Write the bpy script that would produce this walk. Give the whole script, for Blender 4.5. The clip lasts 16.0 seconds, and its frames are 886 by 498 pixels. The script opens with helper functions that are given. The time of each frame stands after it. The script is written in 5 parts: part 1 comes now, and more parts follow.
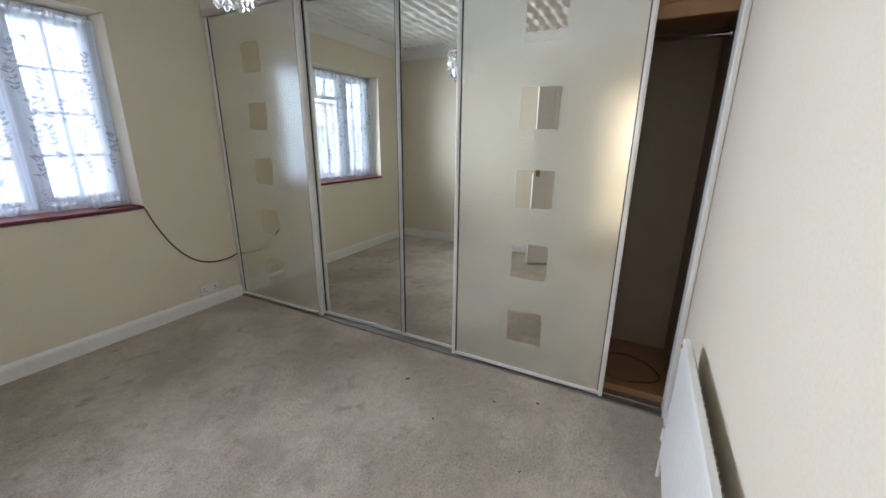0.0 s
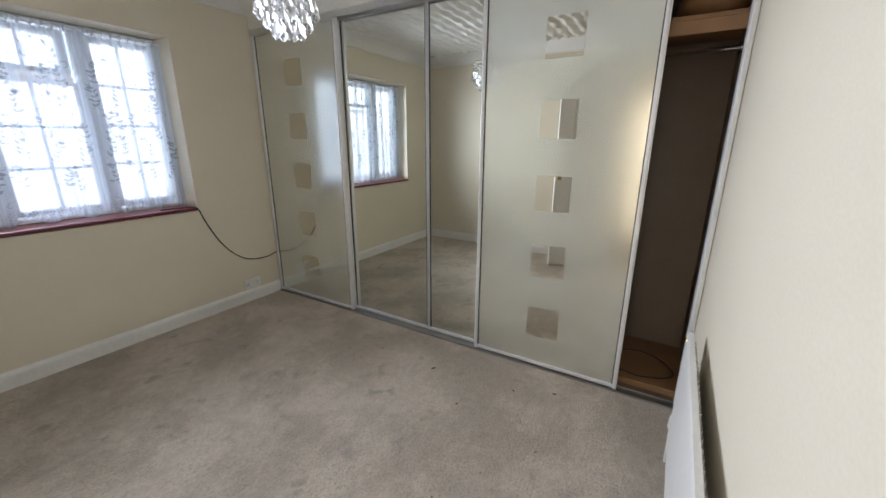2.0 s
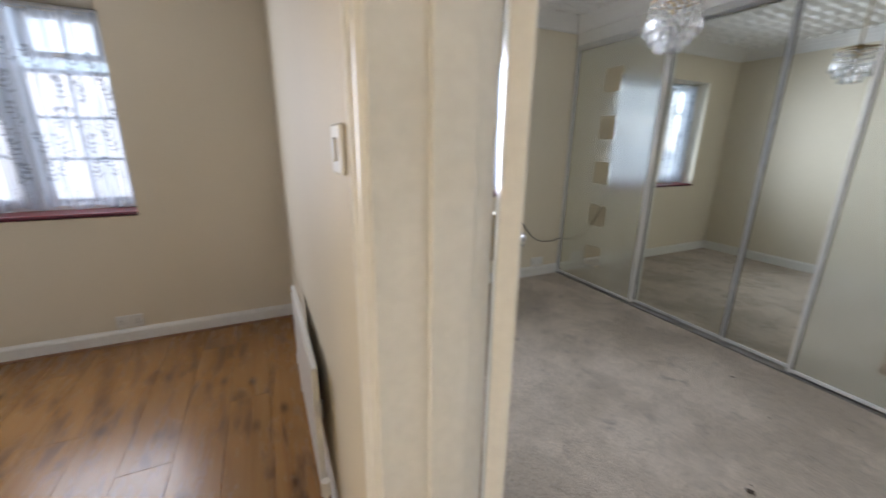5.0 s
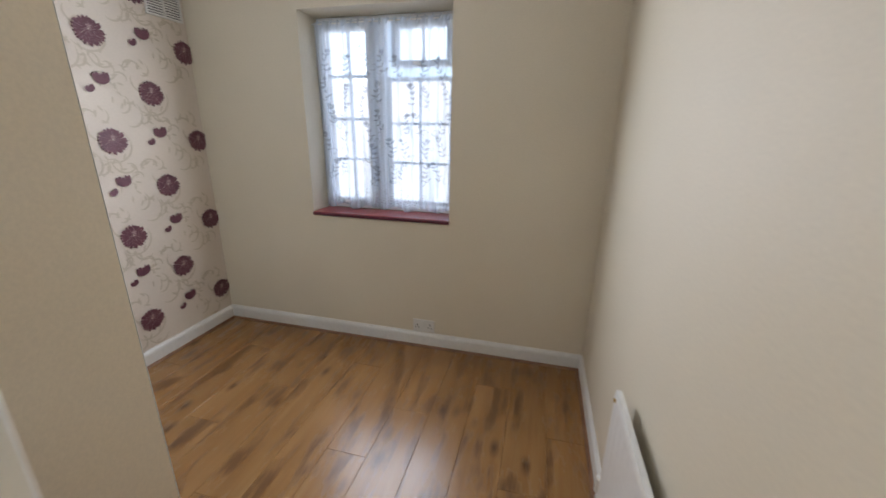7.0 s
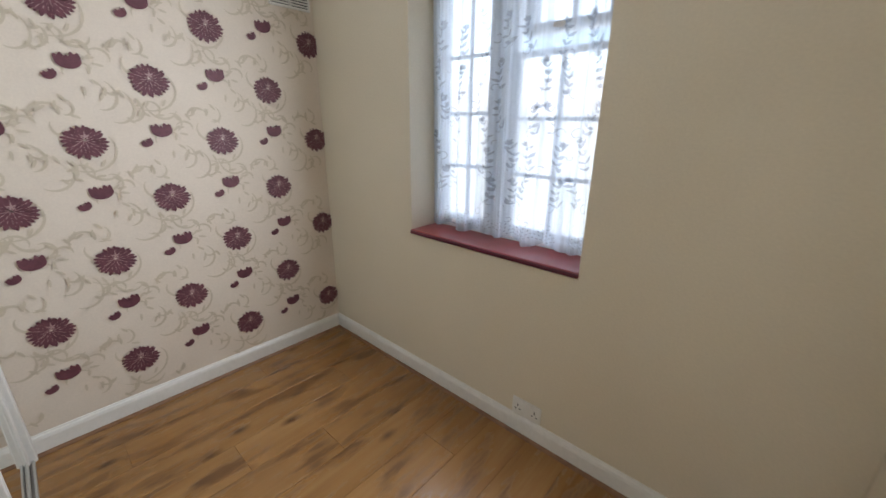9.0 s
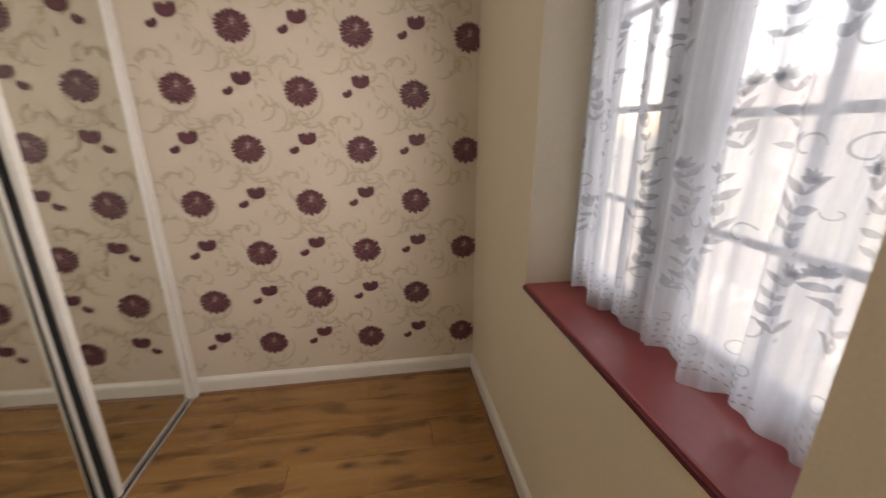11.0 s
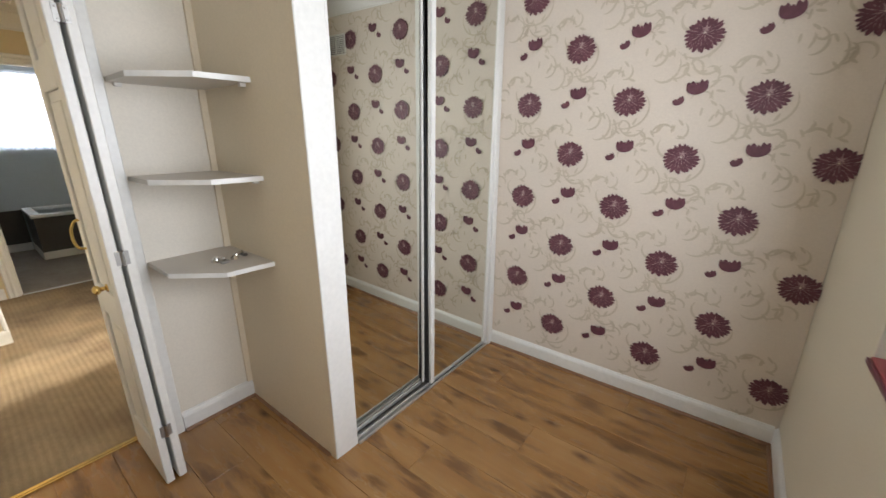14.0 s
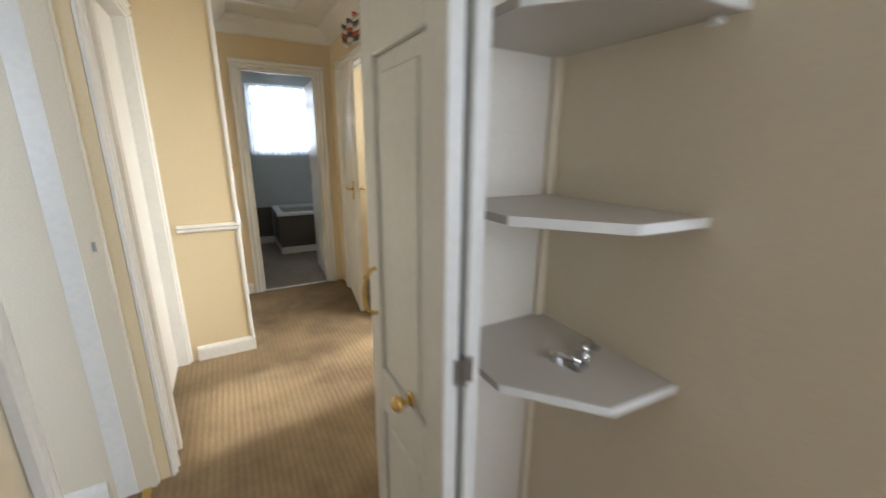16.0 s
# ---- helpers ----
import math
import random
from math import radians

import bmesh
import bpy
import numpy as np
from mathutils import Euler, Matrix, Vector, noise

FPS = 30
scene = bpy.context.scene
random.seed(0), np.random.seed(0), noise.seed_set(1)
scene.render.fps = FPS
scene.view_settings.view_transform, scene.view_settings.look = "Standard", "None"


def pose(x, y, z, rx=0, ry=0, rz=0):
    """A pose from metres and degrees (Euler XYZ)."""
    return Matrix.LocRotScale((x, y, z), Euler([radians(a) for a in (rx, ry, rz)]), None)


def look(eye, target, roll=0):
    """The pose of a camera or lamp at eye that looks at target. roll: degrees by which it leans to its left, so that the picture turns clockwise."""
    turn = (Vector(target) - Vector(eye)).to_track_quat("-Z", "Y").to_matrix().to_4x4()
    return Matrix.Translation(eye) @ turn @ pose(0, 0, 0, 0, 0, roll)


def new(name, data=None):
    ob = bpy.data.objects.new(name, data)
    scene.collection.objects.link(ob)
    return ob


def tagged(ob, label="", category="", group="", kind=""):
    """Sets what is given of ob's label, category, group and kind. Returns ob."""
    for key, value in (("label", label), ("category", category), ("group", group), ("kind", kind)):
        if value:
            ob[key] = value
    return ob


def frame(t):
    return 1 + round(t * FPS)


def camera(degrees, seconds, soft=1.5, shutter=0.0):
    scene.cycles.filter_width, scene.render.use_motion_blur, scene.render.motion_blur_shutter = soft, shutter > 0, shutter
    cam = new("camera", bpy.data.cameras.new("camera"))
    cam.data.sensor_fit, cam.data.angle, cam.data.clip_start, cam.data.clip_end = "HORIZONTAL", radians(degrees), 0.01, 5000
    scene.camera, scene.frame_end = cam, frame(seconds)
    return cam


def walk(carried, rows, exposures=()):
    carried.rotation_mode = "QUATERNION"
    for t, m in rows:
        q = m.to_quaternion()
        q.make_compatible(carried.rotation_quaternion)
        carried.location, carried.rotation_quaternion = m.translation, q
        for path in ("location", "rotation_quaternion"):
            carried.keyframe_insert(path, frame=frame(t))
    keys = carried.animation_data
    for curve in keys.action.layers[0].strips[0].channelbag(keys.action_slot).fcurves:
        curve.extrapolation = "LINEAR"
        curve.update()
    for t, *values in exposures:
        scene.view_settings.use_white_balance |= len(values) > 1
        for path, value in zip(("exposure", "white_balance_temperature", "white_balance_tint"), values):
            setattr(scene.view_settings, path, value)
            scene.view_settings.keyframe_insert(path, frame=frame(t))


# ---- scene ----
cam = camera(98.8, 16.0, shutter=0.5)
PATH = [
    (0, (0.699, -2.949, 1.3), (2.404, -2.059, 0.75), 0.6),
    (0.5, (0.706, -2.969, 1.305), (2.379, -2.021, 0.753), 0.4),
    (1, (0.7, -2.978, 1.309), (2.356, -2.0, 0.761), 0.4),
    (1.5, (0.66, -2.999, 1.322), (2.31, -2.009, 0.777), 0.3),
    (2, (0.545, -3.021, 1.341), (2.192, -2.026, 0.795), 0.2),
    (2.5, (0.381, -3.019, 1.334), (2.027, -2.023, 0.79), 0.3),
    (3, (0.272, -2.997, 1.318), (1.903, -1.98, 0.767), 0.1),
    (3.5, (0.156, -3.017, 1.319), (1.718, -1.895, 0.77), 0.1),
    (4, (0.056, -3.009, 1.318), (1.509, -1.748, 0.771), 0.2),
    (4.5, (-0.045, -2.997, 1.317), (1.146, -1.485, 0.775), 0.4),
    (5, (-0.134, -2.942, 1.315), (0.697, -1.206, 0.772), 0.8),
    (5.2, (-0.144, -2.904, 1.315), (0.536, -1.104, 0.771), 0.9),
    (7.3, (-0.347, -2.043, 1.398), (-0.959, -0.236, 0.797), 0.6),
    (7.5, (-0.335, -1.972, 1.364), (-1.037, -0.193, 0.78), 0.5),
    (8, (-0.317, -1.738, 1.391), (-1.204, -0.051, 0.784), 0.3),
    (8.2, (-0.318, -1.658, 1.4), (-1.277, -0.014, 0.786), 0.3),
    (10.3, (-0.473, -0.731, 1.409), (-2.232, -0.003, 0.798), -0.1),
    (10.5, (-0.503, -0.634, 1.391), (-2.319, -0.048, 0.793), -0.3),
    (11, (-0.559, -0.485, 1.392), (-2.448, -0.194, 0.802), -0.2),
    (11.5, (-0.523, -0.404, 1.389), (-2.407, -0.724, 0.801), -0.4),
    (12, (-0.461, -0.36, 1.374), (-2.244, -1.06, 0.8), 0.1),
    (12.5, (-0.421, -0.324, 1.38), (-2.105, -1.237, 0.807), 0.1),
    (13, (-0.405, -0.315, 1.396), (-2.022, -1.345, 0.828), 0.0),
    (13.5, (-0.404, -0.321, 1.396), (-1.968, -1.43, 0.827), 0.0),
    (14, (-0.414, -0.348, 1.411), (-1.93, -1.523, 0.842), -0.0),
    (14.5, (-0.43, -0.47, 1.412), (-1.869, -1.738, 0.845), -0.1),
    (15, (-0.439, -0.727, 1.431), (-1.736, -2.141, 0.868), -0.0),
    (15.5, (-0.404, -1.083, 1.407), (-1.532, -2.644, 0.868), 0.4),
    (16, (-0.406, -1.521, 1.382), (-1.351, -3.205, 0.862), 0.6),
]
walk(cam, [(t, look(eye, target, roll)) for t, eye, target, roll in PATH],
     exposures=[(0, 1.4, 6300, 15), (3, 1.3, 6500, 15), (5.2, 1.24, 6250, 15), (7.3, 1.35, 6200, 12), (8.2, 1.5, 6300, 10), (10.3, 0.92, 7050, 16), (11.5, 0.88, 8700, 22), (12.5, 1.40, 7250, 15), (14.5, 1.42, 6450, 11), (16, 1.1, 6100, 10)])

# ---- world, sun and sky light ----
world = bpy.data.worlds.new("sky")
scene.world = world
world.use_nodes = True
wn = world.node_tree
sky = wn.nodes.new("ShaderNodeTexSky")
sky.sky_type, sky.sun_disc = "NISHITA", False
sky.sun_elevation, sky.sun_rotation = radians(38), radians(262)
wn.links.new(sky.outputs[0], wn.nodes["Background"].inputs[0])
wn.nodes["Background"].inputs[1].default_value = 0.15


def sun_lamp(strength, azimuth, elevation):
    lamp = bpy.data.lights.new("sun", "SUN")
    lamp.energy, lamp.angle, lamp.color = strength, radians(3.0), (1.0, 0.93, 0.82)
    ob = new("sun", lamp)
    a, e = radians(azimuth), radians(elevation)
    ob.matrix_world = look((0, 0, 8), (-math.sin(a) * math.cos(e), -math.cos(a) * math.cos(e), 8 - math.sin(e)))
    return ob


def sky_lamp(name, at, toward, width, height, watts, tint=(0.77, 0.865, 1.0), spread=180):
    lamp = bpy.data.lights.new(name, "AREA")
    lamp.shape, lamp.size, lamp.size_y, lamp.energy, lamp.color, lamp.spread = "RECTANGLE", width, height, watts, tint, radians(spread)
    ob = new(name, lamp)
    ob.matrix_world = look(at, toward)
    return ob


sun_lamp(2.0, 262, 38)
sky_lamp("skylight_front_bedroom", (1.30, 0.0, 1.43), (1.12, -1.2, 1.38), 1.20, 1.08, 13.2, spread=104)
sky_lamp("glare_front_bedroom", (1.33, 0.262, 1.43), (1.33, -1, 1.43), 1.3, 1.1, 5.2)
sky_lamp("glare_box_room", (-1.305, 0.262, 1.45), (-1.305, -1, 1.45), 0.88, 1.12, 2.5, (0.88, 0.93, 1.0))
sky_lamp("skylight_box_room", (-1.305, -0.004, 1.45), (-1.305, -1, 1.43), 0.84, 1.06, 9.8, (0.88, 0.93, 1.0), 168)
sky_lamp("skylight_stairwell", (-2.5, -3.4, 1.6), (-1, -4.6, 0.6), 1.3, 1.1, 20, (1.0, 0.95, 0.85), 104)
# added warm lamp with no known source, for the etched door's bright reflection
sky_lamp("skylight_stair_window", (-1.46, -2.77, 1.02), (-0.5, -2.77, 1.02), 0.64, 1.9, 2.4, (1.0, 0.86, 0.62))
sky_lamp("skylight_back_room", (-2.5, -4.85, 1.5), (-1, -4.85, 1.2), 0.8, 1.1, 9, (0.95, 0.97, 1.0))
sky_lamp("skylight_bathroom", (-1.15, -7.62, 1.72), (-1.1, -5, 1.2), 0.85, 0.85, 8, (0.93, 0.96, 1.0))


# ---- materials ----
def nodes_of(name):
    mat = bpy.data.materials.new(name)
    mat.use_nodes = True
    nt = mat.node_tree
    return mat, nt, nt.nodes["Principled BSDF"]


def noise_node(nt, vec, scale, detail=4.0, rough=0.55):
    n = nt.nodes.new("ShaderNodeTexNoise")
    n.inputs["Scale"].default_value, n.inputs["Detail"].default_value, n.inputs["Roughness"].default_value = scale, detail, rough
    nt.links.new(vec, n.inputs["Vector"])
    return n.outputs["Fac"]


def ramp_node(nt, fac, stops):
    r = nt.nodes.new("ShaderNodeValToRGB")
    els = r.color_ramp.elements
    els[0].position, els[0].color = stops[0][0], (*stops[0][1], 1)
    els[1].position, els[1].color = stops[-1][0], (*stops[-1][1], 1)
    for p, c in stops[1:-1]:
        els.new(p).color = (*c, 1)
    nt.links.new(fac, r.inputs[0])
    return r.outputs[0]


def mix_node(nt, fac, a, b, mode="MIX"):
    m = nt.nodes.new("ShaderNodeMix")
    m.data_type, m.blend_type = "RGBA", mode
    for socket, value in ((m.inputs[0], fac), (m.inputs[6], a), (m.inputs[7], b)):
        if isinstance(value, (int, float)):
            socket.default_value = value
        elif isinstance(value, tuple):
            socket.default_value = (*value, 1)
        else:
            nt.links.new(value, socket)
    return m.outputs[2]


def math_node(nt, op, a, b=0.0):
    m = nt.nodes.new("ShaderNodeMath")
    m.operation = op
    for socket, value in ((m.inputs[0], a), (m.inputs[1], b)):
        if isinstance(value, (int, float)):
            socket.default_value = value
        else:
            nt.links.new(value, socket)
    return m.outputs[0]


def bump_node(nt, bsdf, height, strength, distance):
    b = nt.nodes.new("ShaderNodeBump")
    b.inputs["Strength"].default_value, b.inputs["Distance"].default_value = strength, distance
    nt.links.new(height, b.inputs["Height"])
    nt.links.new(b.outputs[0], bsdf.inputs["Normal"])


def position(nt):
    return nt.nodes.new("ShaderNodeNewGeometry").outputs["Position"]


def stretched(nt, vec, sx, sy, sz):
    m = nt.nodes.new("ShaderNodeMapping")
    m.inputs["Scale"].default_value = (sx, sy, sz)
    nt.links.new(vec, m.inputs["Vector"])
    return m.outputs[0]


def surface(name, light, dark, rough=0.6, broad=1.2, fine=60, bump=0.15, depth=0.002, metal=0.0, spread=0.08, contrast=(0.3, 0.7)):
    """Two tones over a broad noise, a fine grain in gloss and relief."""
    mat, nt, b = nodes_of(name)
    pos = position(nt)
    big, small = noise_node(nt, pos, broad, 5), noise_node(nt, pos, fine, 3)
    tone = ramp_node(nt, big, [(contrast[0], dark), (contrast[1], light)])
    grain = ramp_node(nt, small, [(0.3, (0.93, 0.93, 0.93)), (0.7, (1, 1, 1))])
    nt.links.new(mix_node(nt, 1.0, tone, grain, "MULTIPLY"), b.inputs["Base Color"])
    nt.links.new(math_node(nt, "ADD", math_node(nt, "MULTIPLY", small, spread), rough - spread / 2), b.inputs["Roughness"])
    b.inputs["Metallic"].default_value = metal
    if bump:
        bump_node(nt, b, small, bump, depth)
    return mat


def carpet_material(name, light, dark, stain, fine=420, broad=2.2):
    mat, nt, b = nodes_of(name)
    pos = position(nt)
    tuft, patch, blot = noise_node(nt, pos, fine, 2), noise_node(nt, pos, broad, 6, 0.65), noise_node(nt, pos, 6.5, 4, 0.6)
    tone = ramp_node(nt, patch, [(0.42, dark), (0.58, light)])
    tone = mix_node(nt, ramp_node(nt, blot, [(0.60, (0, 0, 0)), (0.69, (0.6, 0.6, 0.6))]), tone, stain)
    speck = ramp_node(nt, tuft, [(0.3, (0.62, 0.61, 0.6)), (0.68, (1, 1, 1))])
    worn = ramp_node(nt, noise_node(nt, pos, 4.0, 4, 0.6), [(0.42, (0, 0, 0)), (0.6, (1, 1, 1))])
    nap = noise_node(nt, pos, 95, 3, 0.75)
    clump = mix_node(nt, worn, ramp_node(nt, nap, [(0.38, (0.64, 0.63, 0.61)), (0.51, (1.0, 1.0, 1.0))]), ramp_node(nt, nap, [(0.36, (0.80, 0.79, 0.78)), (0.6, (0.97, 0.97, 0.97))]))
    lay = ramp_node(nt, noise_node(nt, pos, 22, 6, 0.75), [(0.34, (0.83, 0.82, 0.81)), (0.56, (1.0, 1.0, 1.0))])
    speck = mix_node(nt, 1.0, mix_node(nt, 1.0, speck, clump, "MULTIPLY"), lay, "MULTIPLY")
    nt.links.new(mix_node(nt, 1.0, tone, speck, "MULTIPLY"), b.inputs["Base Color"])
    b.inputs["Roughness"].default_value = 0.95
    b.inputs["Sheen Weight"].default_value = 0.25
    mid = noise_node(nt, pos, 70, 3)
    bump_node(nt, b, math_node(nt, "ADD", tuft, math_node(nt, "MULTIPLY", mid, 1.8)), 1.0, 0.009)
    return mat


def cord_material(name):
    """Brown corded carpet: narrow ribs along y with worn, paler lanes."""
    mat, nt, b = nodes_of(name)
    pos = position(nt)
    w = nt.nodes.new("ShaderNodeTexWave")
    w.wave_type, w.bands_direction = "BANDS", "X"
    w.inputs["Scale"].default_value, w.inputs["Distortion"].default_value, w.inputs["Detail"].default_value = 11.0, 1.6, 2.0
    w.inputs["Detail Scale"].default_value = 3.0
    nt.links.new(pos, w.inputs["Vector"])
    tuft, patch = noise_node(nt, pos, 300, 2), noise_node(nt, pos, 1.6, 5, 0.6)
    tone = ramp_node(nt, patch, [(0.34, (0.15, 0.10, 0.053)), (0.64, (0.35, 0.255, 0.145))])
    rib = ramp_node(nt, w.outputs["Fac"], [(0.2, (0.92, 0.915, 0.9)), (0.75, (1, 1, 1))])
    speck = ramp_node(nt, tuft, [(0.3, (0.7, 0.7, 0.7)), (0.7, (1, 1, 1))])
    nt.links.new(mix_node(nt, 1.0, mix_node(nt, 1.0, tone, rib, "MULTIPLY"), speck, "MULTIPLY"), b.inputs["Base Color"])
    b.inputs["Roughness"].default_value = 0.95
    bump_node(nt, b, math_node(nt, "ADD", math_node(nt, "MULTIPLY", w.outputs["Fac"], 0.5), tuft), 0.8, 0.003)
    return mat


def plank_material(name):
    """Oak-print laminate: long grain along y, knots and darker flecks, a shift of tone from plank to plank."""
    mat, nt, b = nodes_of(name)
    tc = nt.nodes.new("ShaderNodeTexCoord").outputs["Object"]
    info = nt.nodes.new("ShaderNodeObjectInfo")
    shift = nt.nodes.new("ShaderNodeVectorMath")
    shift.operation = "ADD"
    comb = nt.nodes.new("ShaderNodeCombineXYZ")
    nt.links.new(math_node(nt, "MULTIPLY", info.outputs["Random"], 37.0), comb.inputs[0])
    nt.links.new(math_node(nt, "MULTIPLY", info.outputs["Random"], 91.0), comb.inputs[1])
    nt.links.new(tc, shift.inputs[0])
    nt.links.new(comb.outputs[0], shift.inputs[1])
    vec = shift.outputs[0]
    grain = noise_node(nt, stretched(nt, vec, 20, 1.1, 1), 1.0, 7, 0.66)
    cloud = noise_node(nt, stretched(nt, vec, 13, 2.6, 1), 1.0, 4, 0.62)
    tone = ramp_node(nt, grain, [(0.28, (0.235, 0.112, 0.036)), (0.46, (0.295, 0.15, 0.05)), (0.56, (0.32, 0.168, 0.06)), (0.74, (0.375, 0.21, 0.083))])
    tone = mix_node(nt, ramp_node(nt, cloud, [(0.515, (0, 0, 0)), (0.64, (0.75, 0.75, 0.75))]), tone, (0.105, 0.045, 0.015))
    v = nt.nodes.new("ShaderNodeTexVoronoi")
    v.inputs["Scale"].default_value = 1.0
    nt.links.new(stretched(nt, vec, 7.5, 3.4, 1), v.inputs["Vector"])
    knot = ramp_node(nt, v.outputs["Distance"], [(0.04, (0.95, 0.95, 0.95)), (0.10, (0.55, 0.55, 0.55)), (0.22, (0, 0, 0))])
    tone = mix_node(nt, knot, tone, (0.075, 0.034, 0.014))
    lift = math_node(nt, "ADD", math_node(nt, "MULTIPLY", info.outputs["Random"], 0.12), 0.94)
    hsv = nt.nodes.new("ShaderNodeHueSaturation")
    nt.links.new(lift, hsv.inputs["Value"])
    nt.links.new(tone, hsv.inputs["Color"])
    nt.links.new(hsv.outputs[0], b.inputs["Base Color"])
    nt.links.new(math_node(nt, "ADD", math_node(nt, "MULTIPLY", cloud, 0.16), 0.19), b.inputs["Roughness"])
    bump_node(nt, b, grain, 0.12, 0.001)
    return mat


def metal_material(name, colour, rough, scratch=0.1):
    return surface(name, colour, tuple(c * 0.85 for c in colour), rough, 9, 180, 0.05, 0.0005, 1.0, scratch)


def mirror_material(name, tint, rough):
    mat, nt, b = nodes_of(name)
    smear = noise_node(nt, position(nt), 3.0, 4)
    b.inputs["Base Color"].default_value = (*tint, 1)
    b.inputs["Metallic"].default_value = 1.0
    nt.links.new(math_node(nt, "ADD", math_node(nt, "MULTIPLY", smear, rough * 0.2 + 0.004), rough * 0.9), b.inputs["Roughness"])
    return mat


def frosted_material(name):
    """Satin-etched mirror: a broad reflection under a pale grey-green veil."""
    mat, nt, b = nodes_of(name)
    pos = position(nt)
    veil = noise_node(nt, pos, 2.2, 4)
    nt.links.new(ramp_node(nt, veil, [(0.3, (0.68, 0.70, 0.64)), (0.7, (0.73, 0.745, 0.685))]), b.inputs["Base Color"])
    b.inputs["Roughness"].default_value = 0.19
    b.inputs["Metallic"].default_value = 0.74
    return mat


def glass_material(name, tint=(1, 1, 1), rough=0.0, ior=1.45, clear=1.0):
    mat, nt, b = nodes_of(name)
    b.inputs["Base Color"].default_value = (*tint, 1)
    b.inputs["Transmission Weight"].default_value = clear
    b.inputs["Roughness"].default_value = rough
    b.inputs["IOR"].default_value = ior
    return mat


def net_material(name, veil, colour=(0.85, 0.88, 0.93)):
    """Sheer net: part open weave, part thread that lets light through."""
    mat, nt, b = nodes_of(name)
    out = nt.nodes["Material Output"]
    nt.nodes.remove(b)
    pos = position(nt)
    clear, trans, diff = (nt.nodes.new("ShaderNodeBsdf" + k) for k in ("Transparent", "Translucent", "Diffuse"))
    trans.inputs[0].default_value = diff.inputs[0].default_value = (*colour, 1)
    a, m = nt.nodes.new("ShaderNodeMixShader"), nt.nodes.new("ShaderNodeMixShader")
    a.inputs[0].default_value = 0.4
    nt.links.new(trans.outputs[0], a.inputs[1])
    nt.links.new(diff.outputs[0], a.inputs[2])
    gathers = ramp_node(nt, noise_node(nt, stretched(nt, pos, 26, 1, 0.7), 1.0, 3, 0.6), [(0.42, (0, 0, 0)), (0.62, (1, 1, 1))])
    thread = math_node(nt, "MULTIPLY", noise_node(nt, pos, 90, 3), 0.1)
    weave = math_node(nt, "ADD", math_node(nt, "ADD", thread, math_node(nt, "MULTIPLY", gathers, 0.3)), veil - 0.2)
    nt.links.new(weave, m.inputs[0])
    nt.links.new(clear.outputs[0], m.inputs[1])
    nt.links.new(a.outputs[0], m.inputs[2])
    nt.links.new(m.outputs[0], out.inputs[0])
    return mat


CREAM = surface("cream_wall_paint", (0.74, 0.67, 0.535), (0.70, 0.63, 0.495), 0.62, 0.9, 130, 0.12, 0.0012)
# wall cream made warmer and lighter: bounced light put into the colour
BOUNCECREAM = surface("warm_cream_recess_paint", (0.81, 0.71, 0.55), (0.77, 0.67, 0.51), 0.6, 0.9, 130, 0.12, 0.0012)
PALECREAM = surface("pale_cream_recess_paint", (0.80, 0.745, 0.655), (0.76, 0.705, 0.61), 0.6, 0.9, 130, 0.12, 0.0012)
LANDING = surface("landing_wall_paint", (0.74, 0.62, 0.41), (0.70, 0.58, 0.37), 0.6, 0.9, 130, 0.12, 0.0012)
WHITE = surface("white_gloss_paint", (0.80, 0.79, 0.76), (0.75, 0.74, 0.70), 0.33, 2.5, 45, 0.06, 0.001)
WHITEMATT = surface("white_ceiling_paint", (0.80, 0.79, 0.77), (0.76, 0.75, 0.72), 0.8, 1.5, 90, 0.3, 0.003)
UPVC = surface("white_window_plastic", (0.80, 0.81, 0.83), (0.76, 0.77, 0.79), 0.35, 3, 60, 0.0)
RADPAINT = surface("radiator_enamel", (0.82, 0.81, 0.78), (0.78, 0.77, 0.73), 0.3, 3, 50, 0.03, 0.0005)
RED = surface("red_sill_paint", (0.37, 0.085, 0.085), (0.29, 0.055, 0.06), 0.3, 7, 50, 0.1, 0.001)
DARKRED = surface("dark_red_edge", (0.12, 0.012, 0.03), (0.08, 0.008, 0.02), 0.35, 8, 50, 0.05, 0.001)
WALLPAPER = surface("floral_wallpaper_ground", (0.71, 0.625, 0.53), (0.67, 0.585, 0.495), 0.7, 1.4, 160, 0.15, 0.0008)
SWIRL = surface("wallpaper_swirl_ink", (0.58, 0.50, 0.39), (0.54, 0.465, 0.36), 0.6, 12, 120, 0.0)
PETAL = surface("wallpaper_petal_ink", (0.15, 0.05, 0.068), (0.10, 0.03, 0.045), 0.55, 40, 200, 0.1, 0.0006)
PETALPALE = surface("wallpaper_petal_highlight", (0.42, 0.29, 0.28), (0.34, 0.22, 0.22), 0.5, 40, 200, 0.0)
CARPET = carpet_material("beige_pile_carpet", (0.95, 0.81, 0.66), (0.69, 0.58, 0.455), (0.40, 0.33, 0.265), broad=1.9)
CORD = cord_material("brown_cord_carpet")
BATHCARPET = carpet_material("bathroom_carpet", (0.42, 0.34, 0.26), (0.32, 0.25, 0.185), (0.2, 0.16, 0.13))
PLANK = plank_material("oak_laminate")
BEADING = surface("brown_floor_beading", (0.26, 0.13, 0.06), (0.18, 0.085, 0.04), 0.45, 20, 90, 0.1, 0.001)
